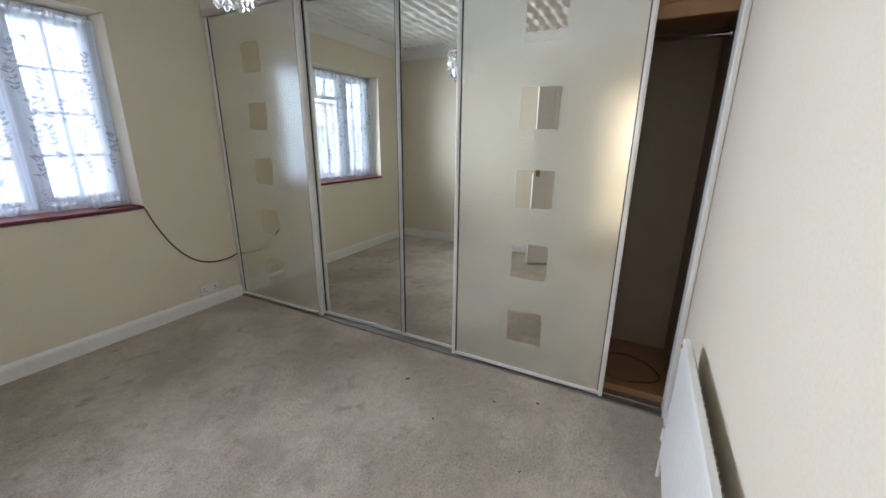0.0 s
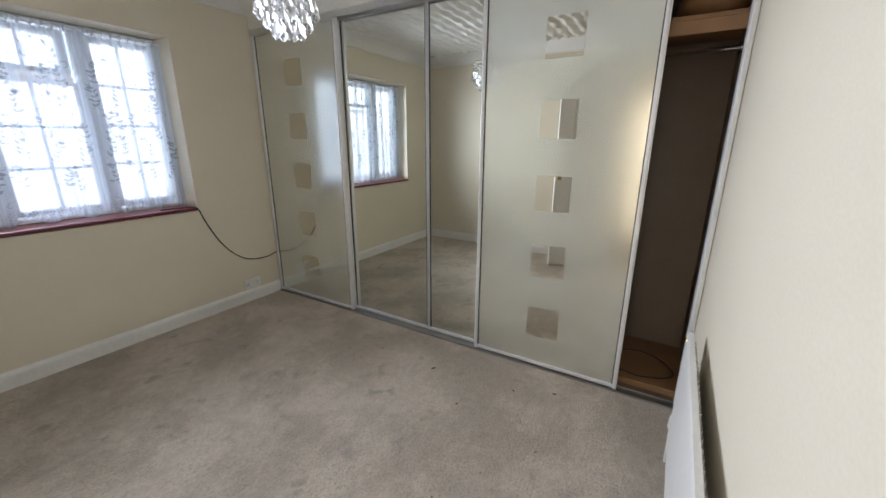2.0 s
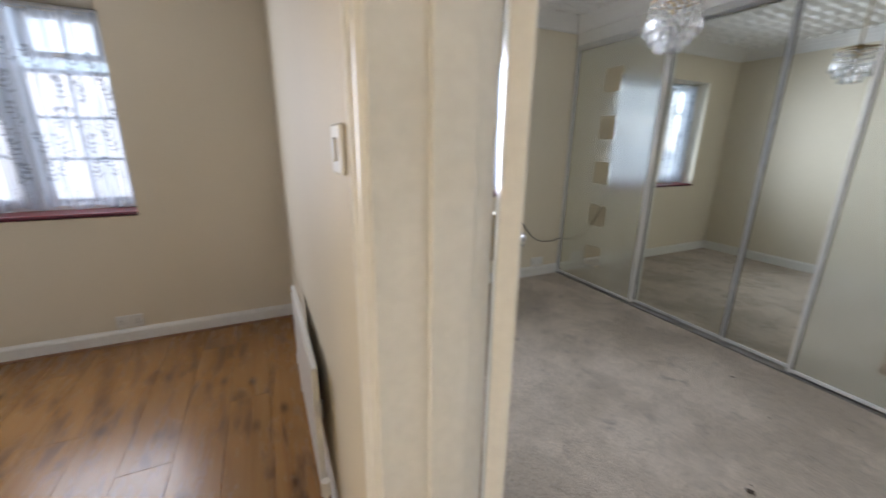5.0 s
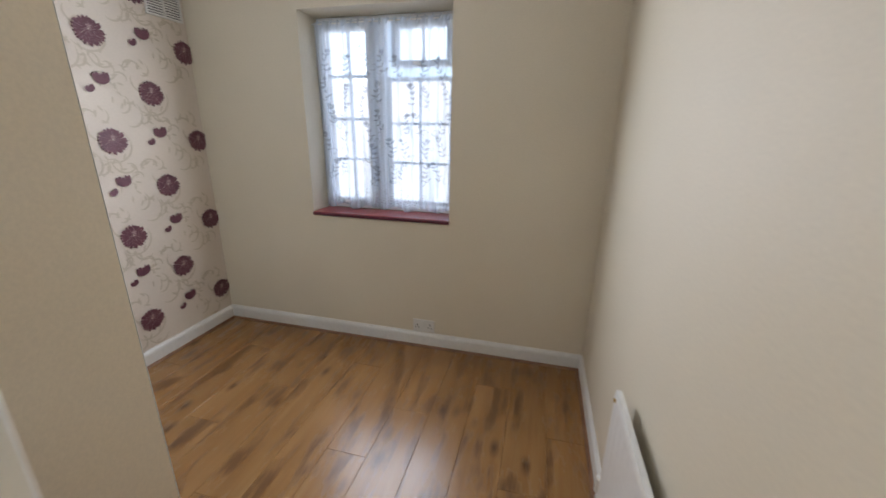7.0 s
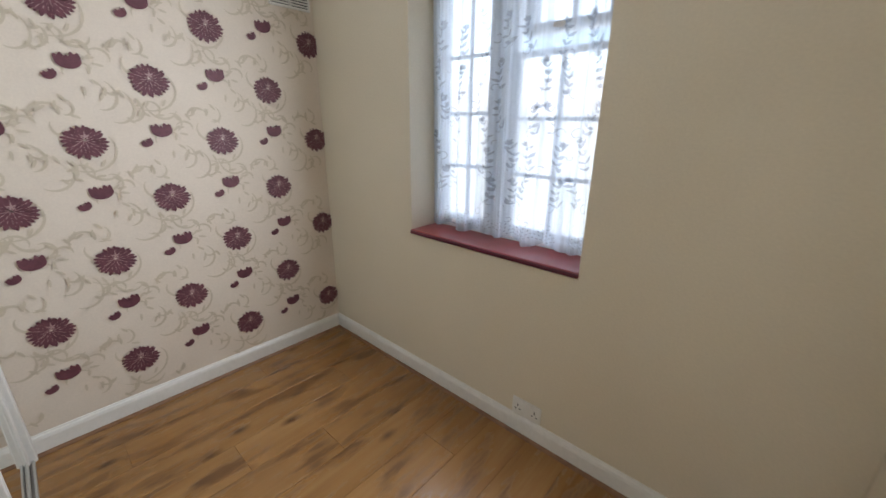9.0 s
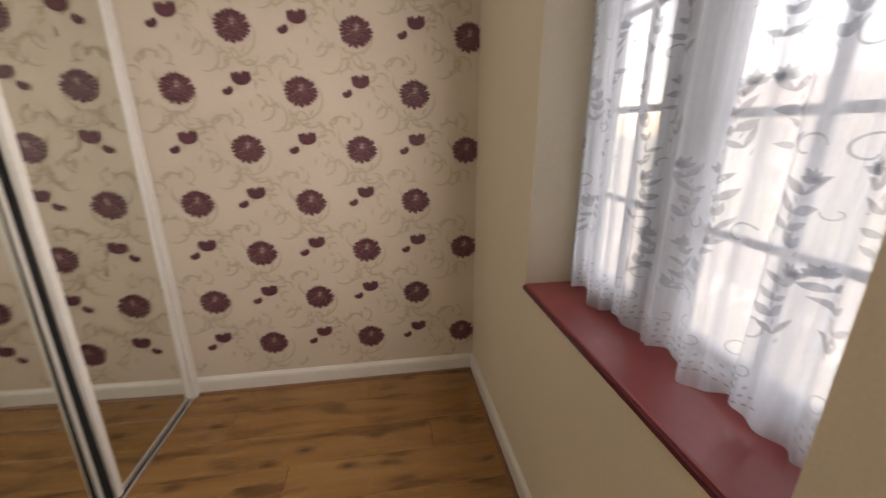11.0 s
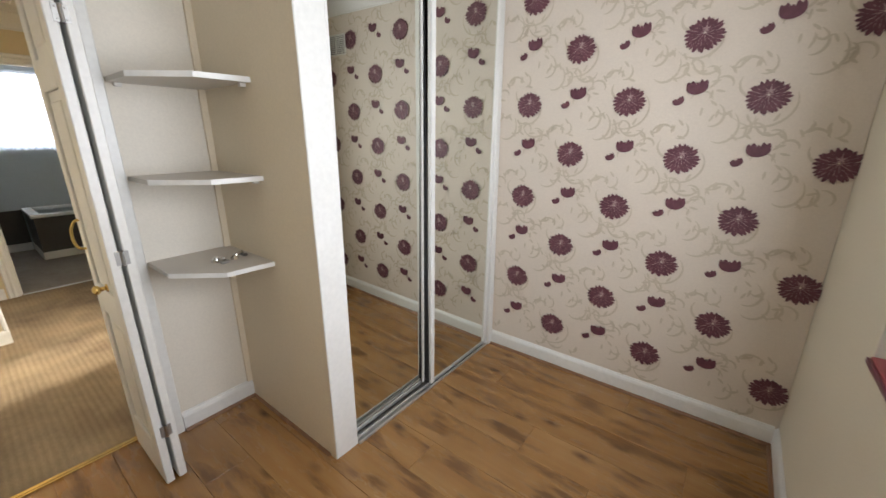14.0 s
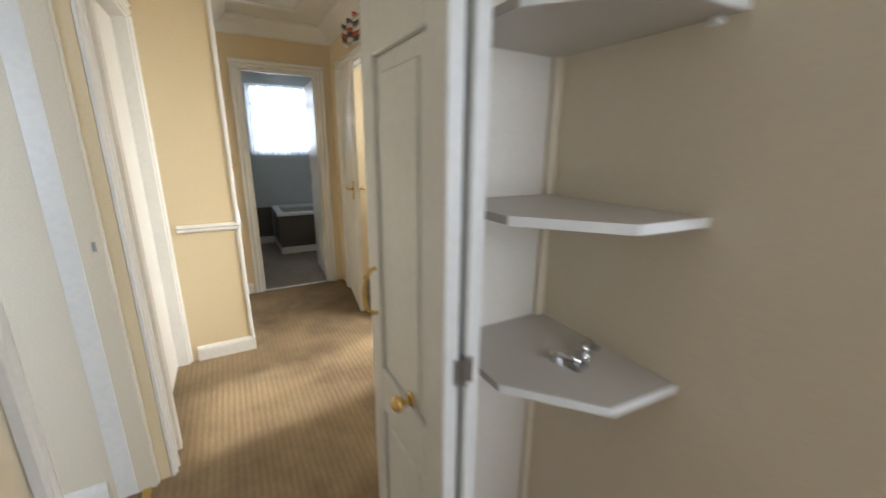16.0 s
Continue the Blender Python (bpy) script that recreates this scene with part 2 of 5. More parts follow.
ALU = surface("satin_aluminium", (0.74, 0.74, 0.73), (0.66, 0.66, 0.65), 0.36, 9, 180, 0.05, 0.0005, 0.82, 0.1)
SILVER = surface("silver_lacquer", (0.80, 0.80, 0.80), (0.74, 0.74, 0.74), 0.4, 9, 180, 0.03, 0.0005, 0.35, 0.1)
CHROME = metal_material("chrome", (0.8, 0.8, 0.8), 0.1)
BRASS = metal_material("brass", (0.78, 0.55, 0.2), 0.2)
AGED = metal_material("tarnished_brass", (0.36, 0.26, 0.13), 0.4)
STEEL = metal_material("dull_steel", (0.42, 0.41, 0.39), 0.38)
MIRROR = mirror_material("mirror_glass", (0.79, 0.81, 0.76), 0.004)
# same mirror tinted dark tan, for the shaded wall the squares reflect
DIMMIRROR = mirror_material("thin_mirror_square", (0.66, 0.635, 0.56), 0.004)
FROST = frosted_material("etched_mirror_glass")
GLASS = glass_material("window_glass")
CRYSTAL = glass_material("crystal_glass", (1, 1, 1), 0.05, 1.5, 0.72)
NET = net_material("net_curtain", 0.68, (0.80, 0.87, 0.97))
LACE = net_material("lace_motif", 0.6, (0.52, 0.56, 0.63))
CABLE = surface("black_cable_rubber", (0.03, 0.027, 0.025), (0.018, 0.016, 0.015), 0.5, 20, 90, 0.0)
PLASTIC = surface("white_socket_plastic", (0.78, 0.77, 0.74), (0.74, 0.73, 0.69), 0.35, 10, 60, 0.0)
CRUMB = surface("dried_mud", (0.10, 0.075, 0.055), (0.05, 0.038, 0.03), 0.9, 90, 300, 0.3, 0.002)
DARK = surface("dark_slot", (0.02, 0.02, 0.02), (0.012, 0.012, 0.012), 0.7, 10, 60, 0.0)
WARDROBE = surface("brown_wardrobe_board", (0.27, 0.215, 0.165), (0.22, 0.17, 0.13), 0.6, 2, 60, 0.05, 0.001)
TANWOOD = surface("tan_chipboard", (0.34, 0.19, 0.09), (0.25, 0.13, 0.06), 0.55, 6, 80, 0.1, 0.001)
SHELFTOP = surface("greige_shelf_laminate", (0.60, 0.55, 0.48), (0.55, 0.50, 0.44), 0.4, 3, 120, 0.05, 0.0006)
BATHGREY = surface("grey_bath_panel", (0.085, 0.078, 0.07), (0.065, 0.06, 0.054), 0.4, 3, 60, 0.0)
BATHWALL = surface("pale_blue_grey_wall", (0.52, 0.55, 0.55), (0.47, 0.50, 0.50), 0.5, 1.5, 80, 0.05, 0.001)
BATHWHITE = surface("white_bath_acrylic", (0.8, 0.8, 0.8), (0.76, 0.76, 0.76), 0.15, 3, 60, 0.0)
CLOTHWHITE = surface("white_valance_cloth", (0.72, 0.70, 0.66), (0.66, 0.64, 0.6), 0.9, 8, 200, 0.2, 0.001)
CLOTHRED = surface("red_valance_stripe", (0.55, 0.16, 0.10), (0.45, 0.11, 0.07), 0.9, 8, 200, 0.2, 0.001)
CLOTHGREY = surface("grey_valance_stripe", (0.16, 0.15, 0.15), (0.12, 0.11, 0.11), 0.9, 8, 200, 0.2, 0.001)
CONCRETE = surface("pale_concrete", (0.40, 0.38, 0.35), (0.33, 0.31, 0.29), 0.85, 0.6, 30, 0.2, 0.004)
ASPHALT = surface("asphalt", (0.06, 0.06, 0.062), (0.045, 0.045, 0.047), 0.9, 0.4, 60, 0.3, 0.004)
GRASS = surface("lawn", (0.09, 0.12, 0.04), (0.05, 0.075, 0.025), 0.95, 0.8, 40, 0.4, 0.02)
BRICK = surface("red_brick", (0.42, 0.29, 0.22), (0.34, 0.22, 0.17), 0.85, 0.9, 18, 0.3, 0.006)
RENDERED = surface("pale_render", (0.62, 0.59, 0.53), (0.55, 0.52, 0.46), 0.85, 0.7, 25, 0.2, 0.004)
ROOFTILE = surface("roof_tile", (0.34, 0.25, 0.21), (0.26, 0.19, 0.16), 0.85, 1.1, 12, 0.4, 0.01)
LEAF = surface("hedge_leaf", (0.10, 0.13, 0.05), (0.05, 0.075, 0.025), 0.7, 3, 20, 0.0)


# ---- building helpers ----
PLACE = {}


def part(name, bm, material, parent=None, label="", world=True, smooth=False):
    """Link a bmesh as one mesh object under a thing or part; coordinates in the world, or in the parent's own frame."""
    if parent is not None and world:
        bm.transform(PLACE[parent].inverted())
    me = bpy.data.meshes.new(name)
    bmesh.ops.recalc_face_normals(bm, faces=bm.faces)
    bm.to_mesh(me)
    bm.free()
    me.materials.append(material)
    if smooth:
        for p in me.polygons:
            p.use_smooth = True
    ob = new(name, me)
    PLACE[ob] = Matrix()
    if parent is not None:
        ob.parent = parent
        PLACE[ob] = PLACE[parent]
    if label:
        ob["label"] = label
    return ob


def thing(name, at, label, category, group="", kind="", turn=0):
    ob = new(name)
    ob.empty_display_size = 0.1
    ob.matrix_world = pose(*at, 0, 0, turn)
    PLACE[ob] = ob.matrix_world.copy()
    return tagged(ob, label, category, group, kind)


def shape(*boxes, bevel=0.0, segments=1):
    """A bmesh of boxes (x0, x1, y0, y1, z0, z1), their edges eased."""
    bm = bmesh.new()
    for x0, x1, y0, y1, z0, z1 in boxes:
        m = Matrix.Translation(((x0 + x1) / 2, (y0 + y1) / 2, (z0 + z1) / 2)) @ Matrix.Diagonal((abs(x1 - x0), abs(y1 - y0), abs(z1 - z0), 1))
        bmesh.ops.create_cube(bm, size=1, matrix=m)
    if bevel:
        bmesh.ops.bevel(bm, geom=bm.edges[:], offset=bevel, segments=segments, affect="EDGES", profile=0.6)
    return bm


def rod(a, b, r, sides=12, r2=None, bm=None):
    bm = bm or bmesh.new()
    a, b = Vector(a), Vector(b)
    m = Matrix.Translation((a + b) / 2) @ (b - a).to_track_quat("Z", "Y").to_matrix().to_4x4()
    bmesh.ops.create_cone(bm, cap_ends=True, segments=sides, radius1=r, radius2=r if r2 is None else r2, depth=(b - a).length, matrix=m)
    return bm


def ball(at, r, scale=(1, 1, 1), u=14, v=9, bm=None):
    bm = bm or bmesh.new()
    bmesh.ops.create_uvsphere(bm, u_segments=u, v_segments=v, radius=r, matrix=Matrix.Translation(at) @ Matrix.Diagonal((*scale, 1)))
    return bm


def tube(points, r, sides=8, bm=None):
    """A round tube through smoothed points."""
    bm = bm or bmesh.new()
    pts = [Vector(p) for p in points]
    line = []
    for i in range(len(pts) - 1):
        p0, p1, p2, p3 = pts[max(i - 1, 0)], pts[i], pts[i + 1], pts[min(i + 2, len(pts) - 1)]
        for k in range(6):
            s = k / 6
            line.append(0.5 * (2 * p1 + (p2 - p0) * s + (2 * p0 - 5 * p1 + 4 * p2 - p3) * s * s + (3 * p1 - p0 - 3 * p2 + p3) * s ** 3))
    line.append(pts[-1])
    rings = []
    for i, p in enumerate(line):
        way = (line[min(i + 1, len(line) - 1)] - line[max(i - 1, 0)]).normalized()
        side = way.cross(Vector((0.31, 0.17, 0.93))).normalized()
        up = side.cross(way)
        rings.append([bm.verts.new(p + r * (math.cos(a) * side + math.sin(a) * up)) for a in (2 * math.pi * k / sides for k in range(sides))])
    for a, b in zip(rings, rings[1:]):
        for k in range(sides):
            bm.faces.new((a[k], a[(k + 1) % sides], b[(k + 1) % sides], b[k]))
    bm.faces.new(rings[0])
    bm.faces.new(rings[-1])
    return bm


def run(profile, a, b, inward):
    """A moulding: profile (out, up) drawn from a to b along a wall, inward being the horizontal way into the room."""
    bm = bmesh.new()
    a, b, n = Vector(a), Vector(b), Vector(inward)
    ends = [[bm.verts.new(p + n * o + Vector((0, 0, u))) for o, u in profile] for p in (a, b)]
    for k in range(len(profile)):
        j = (k + 1) % len(profile)
        bm.faces.new((ends[0][k], ends[0][j], ends[1][j], ends[1][k]))
    bm.faces.new(ends[0])
    bm.faces.new(ends[1])
    return bm


def prism(outline, z0, z1, bevel=0.0):
    bm = bmesh.new()
    low, high = ([bm.verts.new((x, y, z)) for x, y in outline] for z in (z0, z1))
    n = len(outline)
    bm.faces.new(low[::-1])
    bm.faces.new(high)
    for k in range(n):
        bm.faces.new((low[k], low[(k + 1) % n], high[(k + 1) % n], high[k]))
    if bevel:
        bmesh.ops.bevel(bm, geom=bm.edges[:], offset=bevel, segments=2, affect="EDGES", profile=0.6)
    return bm


def setting(name, bm, material, label, category, smooth=False):
    return tagged(part(name, bm, material, smooth=smooth), label, category, "", "structure")

# ---- structure ----
CEIL = 2.39          # ceiling height
XA, YS = 2.605, -3.207   # face of the front bedroom's wardrobe, its radiator wall
XP = 0.15            # bedroom face of the partition; the box-room face is x = 0
XW = -2.54           # papered wall
YB = -2.335          # back wall of the box room
YL = -2.435          # landing face of that wall

HEAD = 2.03
setting("wall_north", shape((-2.70, -1.76, 0, 0.28, -0.05, CEIL), (-1.76, -0.85, 0, 0.28, -0.05, 0.845), (-1.76, -0.85, 0, 0.28, 2.03, CEIL),
                            (-0.85, 0.66, 0, 0.28, -0.05, CEIL), (0.66, 2.0, 0, 0.28, -0.05, 0.835), (0.66, 2.0, 0, 0.28, 2.005, CEIL), (2.0, 3.4, 0, 0.28, -0.05, CEIL)),
        CREAM, "cream painted outer wall with two window openings", "wall")
setting("wall_partition", shape((0, XP, -2.453, -0.002, -0.05, CEIL), (0, XP, -3.245, -2.453, HEAD, CEIL)), CREAM,
        "cream painted partition wall beside the bedroom doorway", "wall")
setting("wall_radiator", shape((0.002, 3.4, -3.36, YS - 0.0, -0.05, CEIL)), CREAM, "cream painted wall with a white radiator on it", "wall")
setting("wall_east", shape((3.25, 3.40, YS + 0.002, -0.002, -0.05, CEIL)), WARDROBE, "brown board lining the back of the wardrobe", "wall")
wall_west = setting("wall_west", shape((XW - 0.12, XW, -3.62, -0.002, -0.05, CEIL), (XW - 0.12, XW, -4.22, -3.62, -0.05, 0.95), (XW - 0.12, XW, -4.22, -3.62, 2.0, CEIL), (XW - 0.12, XW, -5.6, -4.22, -0.05, CEIL)), WALLPAPER, "wall papered with purple flowers on a beige ground", "wall")
setting("wall_box_room_back", shape((XW + 0.002, -0.80, YL, YB, -0.05, CEIL), (-0.80, -0.0, YL, YB, HEAD, CEIL)), PALECREAM,
        "cream wall of the box room beside its doorway", "wall")
setting("wall_landing_east", shape((-0.045, 0.0, -3.45, -3.236, -0.05, CEIL), (0.0, 0.14, -3.45, -3.362, -0.05, CEIL), (-0.045, 0.14, -4.25, -3.45, HEAD, CEIL), (0.10, 0.14, -4.25, -3.45, -0.05, HEAD),
                                   (-0.045, 0.14, -5.40, -4.25, -0.05, CEIL)), LANDING, "warm cream landing wall with a door in it", "wall")
# out of view; its opening is made only for the warm lamp behind
setting("wall_stair_head", shape((-1.42, -1.31, -3.12, YL - 0.002, -0.05, 0.06), (-1.42, -1.31, -3.12, YL - 0.002, 2.0, CEIL), (-1.42, -1.31, -3.30, -3.12, -0.05, CEIL)), LANDING, "warm cream wall round the added window by the stairs", "wall")
setting("wall_landing_nib", shape((-0.425, -0.047, -5.398, -4.255, -0.05, CEIL)), LANDING, "warm cream projecting wall with a dado rail", "wall")
setting("wall_landing_south", shape((XW + 0.002, -1.235, -5.50, -5.40, -0.05, CEIL), (-1.235, -0.565, -5.50, -5.40, HEAD, CEIL), (-0.565, 0.14, -5.50, -5.40, -0.05, CEIL)),
        LANDING, "warm cream landing wall around the bathroom doorway", "wall")
setting("wall_landing_west", shape((-1.46, -1.36, -4.42, -4.28, -0.05, CEIL), (-1.46, -1.36, -5.12, -4.42, HEAD, CEIL), (-1.46, -1.36, -5.398, -5.12, -0.05, CEIL),
                                   (XW + 0.002, -1.46, -4.38, -4.28, -0.05, CEIL)), LANDING, "warm cream landing wall around a white door", "wall")
setting("wall_bathroom", shape((-2.1, 0.0, -7.60, -7.47, -0.05, 1.27), (-2.1, 0.0, -7.60, -7.47, 2.17, CEIL), (-0.74, 0.0, -7.60, -7.47, 1.27, 2.17), (-2.1, -1.58, -7.60, -7.47, 1.27, 2.17),
                               (-0.42, -0.3, -7.47, -5.50, -0.05, CEIL), (-2.1, -2.0, -7.47, -5.50, -0.05, CEIL)), BATHWALL, "pale blue-grey bathroom walls with a high window", "wall")
setting("floor", shape((XP - 0.08, 3.4, -3.30, 0.0, -0.06, 0.0)), CARPET, "worn beige pile carpet with grey stains", "carpet")
floor_box = setting("floor_box_room", shape((XW, 0.0, YL - 0.015, 0.0, -0.06, -0.009)), BEADING, "oak laminate plank floor of the box room", "floor")
setting("floor_landing", shape((XW, 0.10, -5.41, YL - 0.017, -0.06, 0.002)), CORD, "brown corded landing carpet with worn patches", "carpet")
setting("floor_bathroom", shape((-2.0, -0.42, -7.47, -5.412, -0.06, 0.001)), BATHCARPET, "greyish beige bathroom carpet", "carpet")


def ribbed_ceiling():
    """Textured ceiling: soft wavy ribs in staggered squares."""
    bm = bmesh.new()
    nx, ny = 170, 216
    x0, x1, y0, y1 = XP, 3.25, YS, 0.0
    grid = []
    for j in range(ny + 1):
        row = []
        for i in range(nx + 1):
            x, y = x0 + (x1 - x0) * i / nx, y0 + (y1 - y0) * j / ny
            wob = 0.55 * math.sin(x * 24.0) + 0.3 * math.sin(x * 9.3 + 1.7 * math.sin(y * 3.1))
            h = 0.5 + 0.5 * math.sin(2 * math.pi * y / 0.105 + wob)
            h = h * h * (3 - 2 * h) * (0.8 + 0.2 * math.sin(x * 31.0 + 5 * math.sin(y * 7.0)))
            row.append(bm.verts.new((x, y, CEIL - 0.028 * h)))
        grid.append(row)
    for j in range(ny):
        for i in range(nx):
            bm.faces.new((grid[j][i], grid[j][i + 1], grid[j + 1][i + 1], grid[j + 1][i]))
    return bm


setting("ceiling_front_bedroom", ribbed_ceiling(), WHITEMATT, "white textured ceiling with wavy ribs", "ceiling", smooth=True)
setting("ceiling", shape((XW - 0.15, 3.4, -7.62, 0.28, CEIL + 0.002, CEIL + 0.1)), WHITEMATT, "plain white ceiling", "ceiling")

SKIRT = [(0, 0), (0.016, 0), (0.016, 0.075), (0.012, 0.088), (0.007, 0.094), (0.005, 0.1), (0, 0.1)]
COVE = [(0, -0.125), (0.010, -0.125), (0.012, -0.112), (0.03, -0.085), (0.055, -0.055), (0.085, -0.03), (0.108, -0.014), (0.112, 0), (0, 0)]
BEAD = [(0, 0), (0.016, 0), (0.014, 0.008), (0.008, 0.014), (0, 0.016)]


def skirting(label, *legs):
    for a, b, n in legs:
        setting("baseboard", run(SKIRT, (*a, 0), (*b, 0), (*n, 0)), WHITE, label, "skirting board")


skirting("white gloss skirting board above the beige carpet", ((XP, -0.0), (2.60, -0.0), (0, -1)), ((XP, -2.413), (XP, -0.016), (1, 0)), ((XP, YS), (2.60, YS), (0, 1)))
skirting("white gloss skirting board above the laminate", ((XW, 0), (0, 0), (0, -1)), ((XW, -1.565), (XW, -0.016), (1, 0)), ((0, -2.30), (0, -0.016), (-1, 0)), ((-1.215, YB), (-0.862, YB), (0, 1)))
skirting("white gloss skirting board on the landing", ((-0.425, -4.255), (-0.10, -4.255), (0, 1)), ((-0.425, -5.385), (-0.425, -4.24), (-1, 0)), ((-0.50, -5.40), (-0.425, -5.40), (0, 1)),
         ((-1.36, -4.29), (-1.36, -4.27), (1, 0)))
skirting("white skirting board in the bathroom", ((-0.42, -7.47), (-0.42, -5.52), (-1, 0)), ((-0.90, -7.47), (-0.42, -7.47), (0, 1)))
for a, b, n in (((XW, -0.016), (-0.016, -0.016), (0, -1)), ((XW + 0.016, -1.565), (XW + 0.016, -0.016), (1, 0)), ((-0.016, -2.30), (-0.016, -0.016), (-1, 0)),
                ((-1.215, YB + 0.016), (-0.862, YB + 0.016), (0, 1)), ((-1.215, YB), (-1.215, -1.62), (1, 0))):
    setting("trim", run(BEAD, (*a, -0.003), (*b, -0.003), (*n, 0)), BEADING, "thin brown beading along the laminate floor", "floor beading")
for a, b, n in (((XP, 0), (XA - 0.012, 0), (0, -1)), ((XP, YS), (XP, 0), (1, 0)), ((XP, YS), (XA - 0.012, YS), (0, 1)), ((XA - 0.012, YS), (XA - 0.012, 0), (-1, 0)),
                ((XW, 0), (0, 0), (0, -1)), ((XW, -1.59), (XW, 0), (1, 0)), ((0, YB), (0, 0), (-1, 0)), ((XW, -1.587), (-1.215, -1.587), (0, 1)), ((-1.215, YB), (0, YB), (0, 1)),
                ((-1.36, -5.40), (-0.425, -5.40), (0, 1)), ((-0.425, -5.40), (-0.425, -4.255), (-1, 0)), ((-1.36, -5.40), (-1.36, -4.28), (1, 0)), ((-0.425, -4.255), (0, -4.255), (0, 1))):
    setting("trim", run(COVE, (*a, CEIL - 0.002), (*b, CEIL - 0.002), (*n, 0)), WHITEMATT, "white plaster coving under the ceiling", "coving", smooth=False)

# dado rail on the landing nib
DADO = [(0, 0), (0.008, 0), (0.02, 0.012), (0.014, 0.024), (0.022, 0.036), (0.01, 0.048), (0, 0.05)]
for a, b, n in (((-0.425, -4.255), (-0.10, -4.255), (0, 1)), ((-0.425, -5.398), (-0.425, -4.235), (-1, 0)), ((-1.36, -4.42), (-1.36, -4.28), (1, 0))):
    setting("trim", run(DADO, (*a, 0.855), (*b, 0.855), (*n, 0)), WHITE, "white moulded dado rail", "dado rail")
setting("trim", shape((-0.437, -0.413, -4.267, -4.243, 0.1, CEIL), bevel=0.006), WHITE, "white corner bead on the wall edge", "corner bead")

ARCH = [(0, 0), (0.062, 0), (0.062, 0.018), (0.056, 0.024), (0.049, 0.022), (0.044, 0.013), (0.034, 0.010), (0.026, 0.014), (0.022, 0.021), (0.014, 0.020), (0.009, 0.011), (0, 0.010)]


def architrave(name, axis, face, lo, hi, top, out, step=0.0, both=True):
    """Door surround on a wall face: uprights and a head, moulded; both=False where a side wall leaves room for one upright only."""
    mid = (face, (lo + hi) / 2, 0) if axis == "y" else ((lo + hi) / 2, face, 0)
    ob = thing("architrave", mid, "white moulded architrave round a doorway", "door frame", "", "structure")

    def leg(p, q, across, outward, piece="upright"):
        bm = bmesh.new()
        ends = [[bm.verts.new(Vector(e) + Vector(across) * a + Vector(outward) * o) for a, o in ARCH] for e in (p, q)]
        for k in range(len(ARCH)):
            j = (k + 1) % len(ARCH)
            bm.faces.new((ends[0][k], ends[0][j], ends[1][j], ends[1][k]))
        bm.faces.new(ends[0])
        bm.faces.new(ends[1])
        part(piece, bm, WHITE, ob)

    at = (lambda s, z: (face, s, z)) if axis == "y" else (lambda s, z: (s, face, z))
    al = (lambda d: (0, d, 0)) if axis == "y" else (lambda d: (d, 0, 0))
    o = (out, 0, 0) if axis == "y" else (0, out, 0)
    if both:
        leg(Vector(at(lo, 0)) + Vector(o) * step, Vector(at(lo, top)) + Vector(o) * step, al(-1), o)
    leg(at(hi, 0), at(hi, top), al(1), o)
    leg(at(lo - 0.062 * both, top), at(hi + 0.062, top), (0, 0, 1), o, "head")
    return ob


def lining(axis, a0, a1, lo, hi, top, stop, far=0.028):
    """Door lining: two jambs, a head and a planted stop."""
    t = 0.028
    rows = [(lo, lo + t, 0, top), (lo, hi, top - t, top)] + [(hi - far, hi, 0, top)] * (far > 0)
    s0, s1 = stop
    stops = [(lo + t, lo + t + 0.012, 0, top - t), (lo + t, hi - far, top - t - 0.012, top - t)] + [(hi - far - 0.013, hi - far, 0, top - t)] * (far > 0)
    mid = ((a0 + a1) / 2, (lo + hi) / 2) if axis == "y" else ((lo + hi) / 2, (a0 + a1) / 2)
    ob = thing("door_lining", (*mid, 0), "white painted door lining with a planted stop", "door frame", "", "structure")
    for names, some, p, q in ((("jamb", "head", "jamb"), rows, a0, a1), (("stop", "stop", "stop"), stops, s0, s1)):
        for name, (b, c, z0, z1) in zip(names, some):
            top_z = z1 if name != "jamb" else z1 - t
            part(name, shape((p, q, b, c, z0, top_z) if axis == "y" else (b, c, p, q, z0, top_z), bevel=0.002), WHITE, ob)
    return ob


# doorway of the front bedroom, in the partition
lining("y", -0.004, XP + 0.008, -3.245, -2.453, HEAD + 0.004, (0.064, 0.129))
architrave("trim", "y", -0.002, -3.235, -2.482, HEAD - 0.012, -1, 0.045)
architrave("trim", "y", XP + 0.0082, -3.20, -2.476, HEAD - 0.012, 1, both=False)
# doorway of the box room
lining("x", YL - 0.004, YB + 0.004, -0.80, -0.001, HEAD + 0.004, (YL + 0.01, YL + 0.04), 0.0)
setting("trim", shape((-0.86, -0.795, YB + 0.001, YB + 0.018, 0, HEAD + 0.055), (-0.795, -0.003, YB + 0.001, YB + 0.018, HEAD - 0.008, HEAD + 0.055), bevel=0.004), WHITE, "white architrave beside the folding door", "door frame")
setting("trim", shape((-0.86, -0.795, YL - 0.018, YL - 0.001, 0, HEAD + 0.055), (-0.795, -0.024, YL - 0.018, YL - 0.001, HEAD - 0.008, HEAD + 0.055), bevel=0.004), WHITE, "white architrave on the landing side", "door frame")
# doorway of the bathroom
lining("x", -5.504, -5.396, -1.235, -0.565, HEAD + 0.004, (-5.47, -5.44))
architrave("trim", "x", -5.398, -1.225, -0.575, HEAD - 0.012, 1)
# closed cupboard door and its frame on the landing
lining("y", -0.049, 0.10, -4.25, -3.45, HEAD + 0.004, (0.05, 0.08))
architrave("trim", "y", -0.047, -4.24, -3.46, HEAD - 0.012, -1)
# door of the back room
lining("y", -1.464, -1.356, -5.12, -4.42, HEAD + 0.004, (-1.44, -1.41))
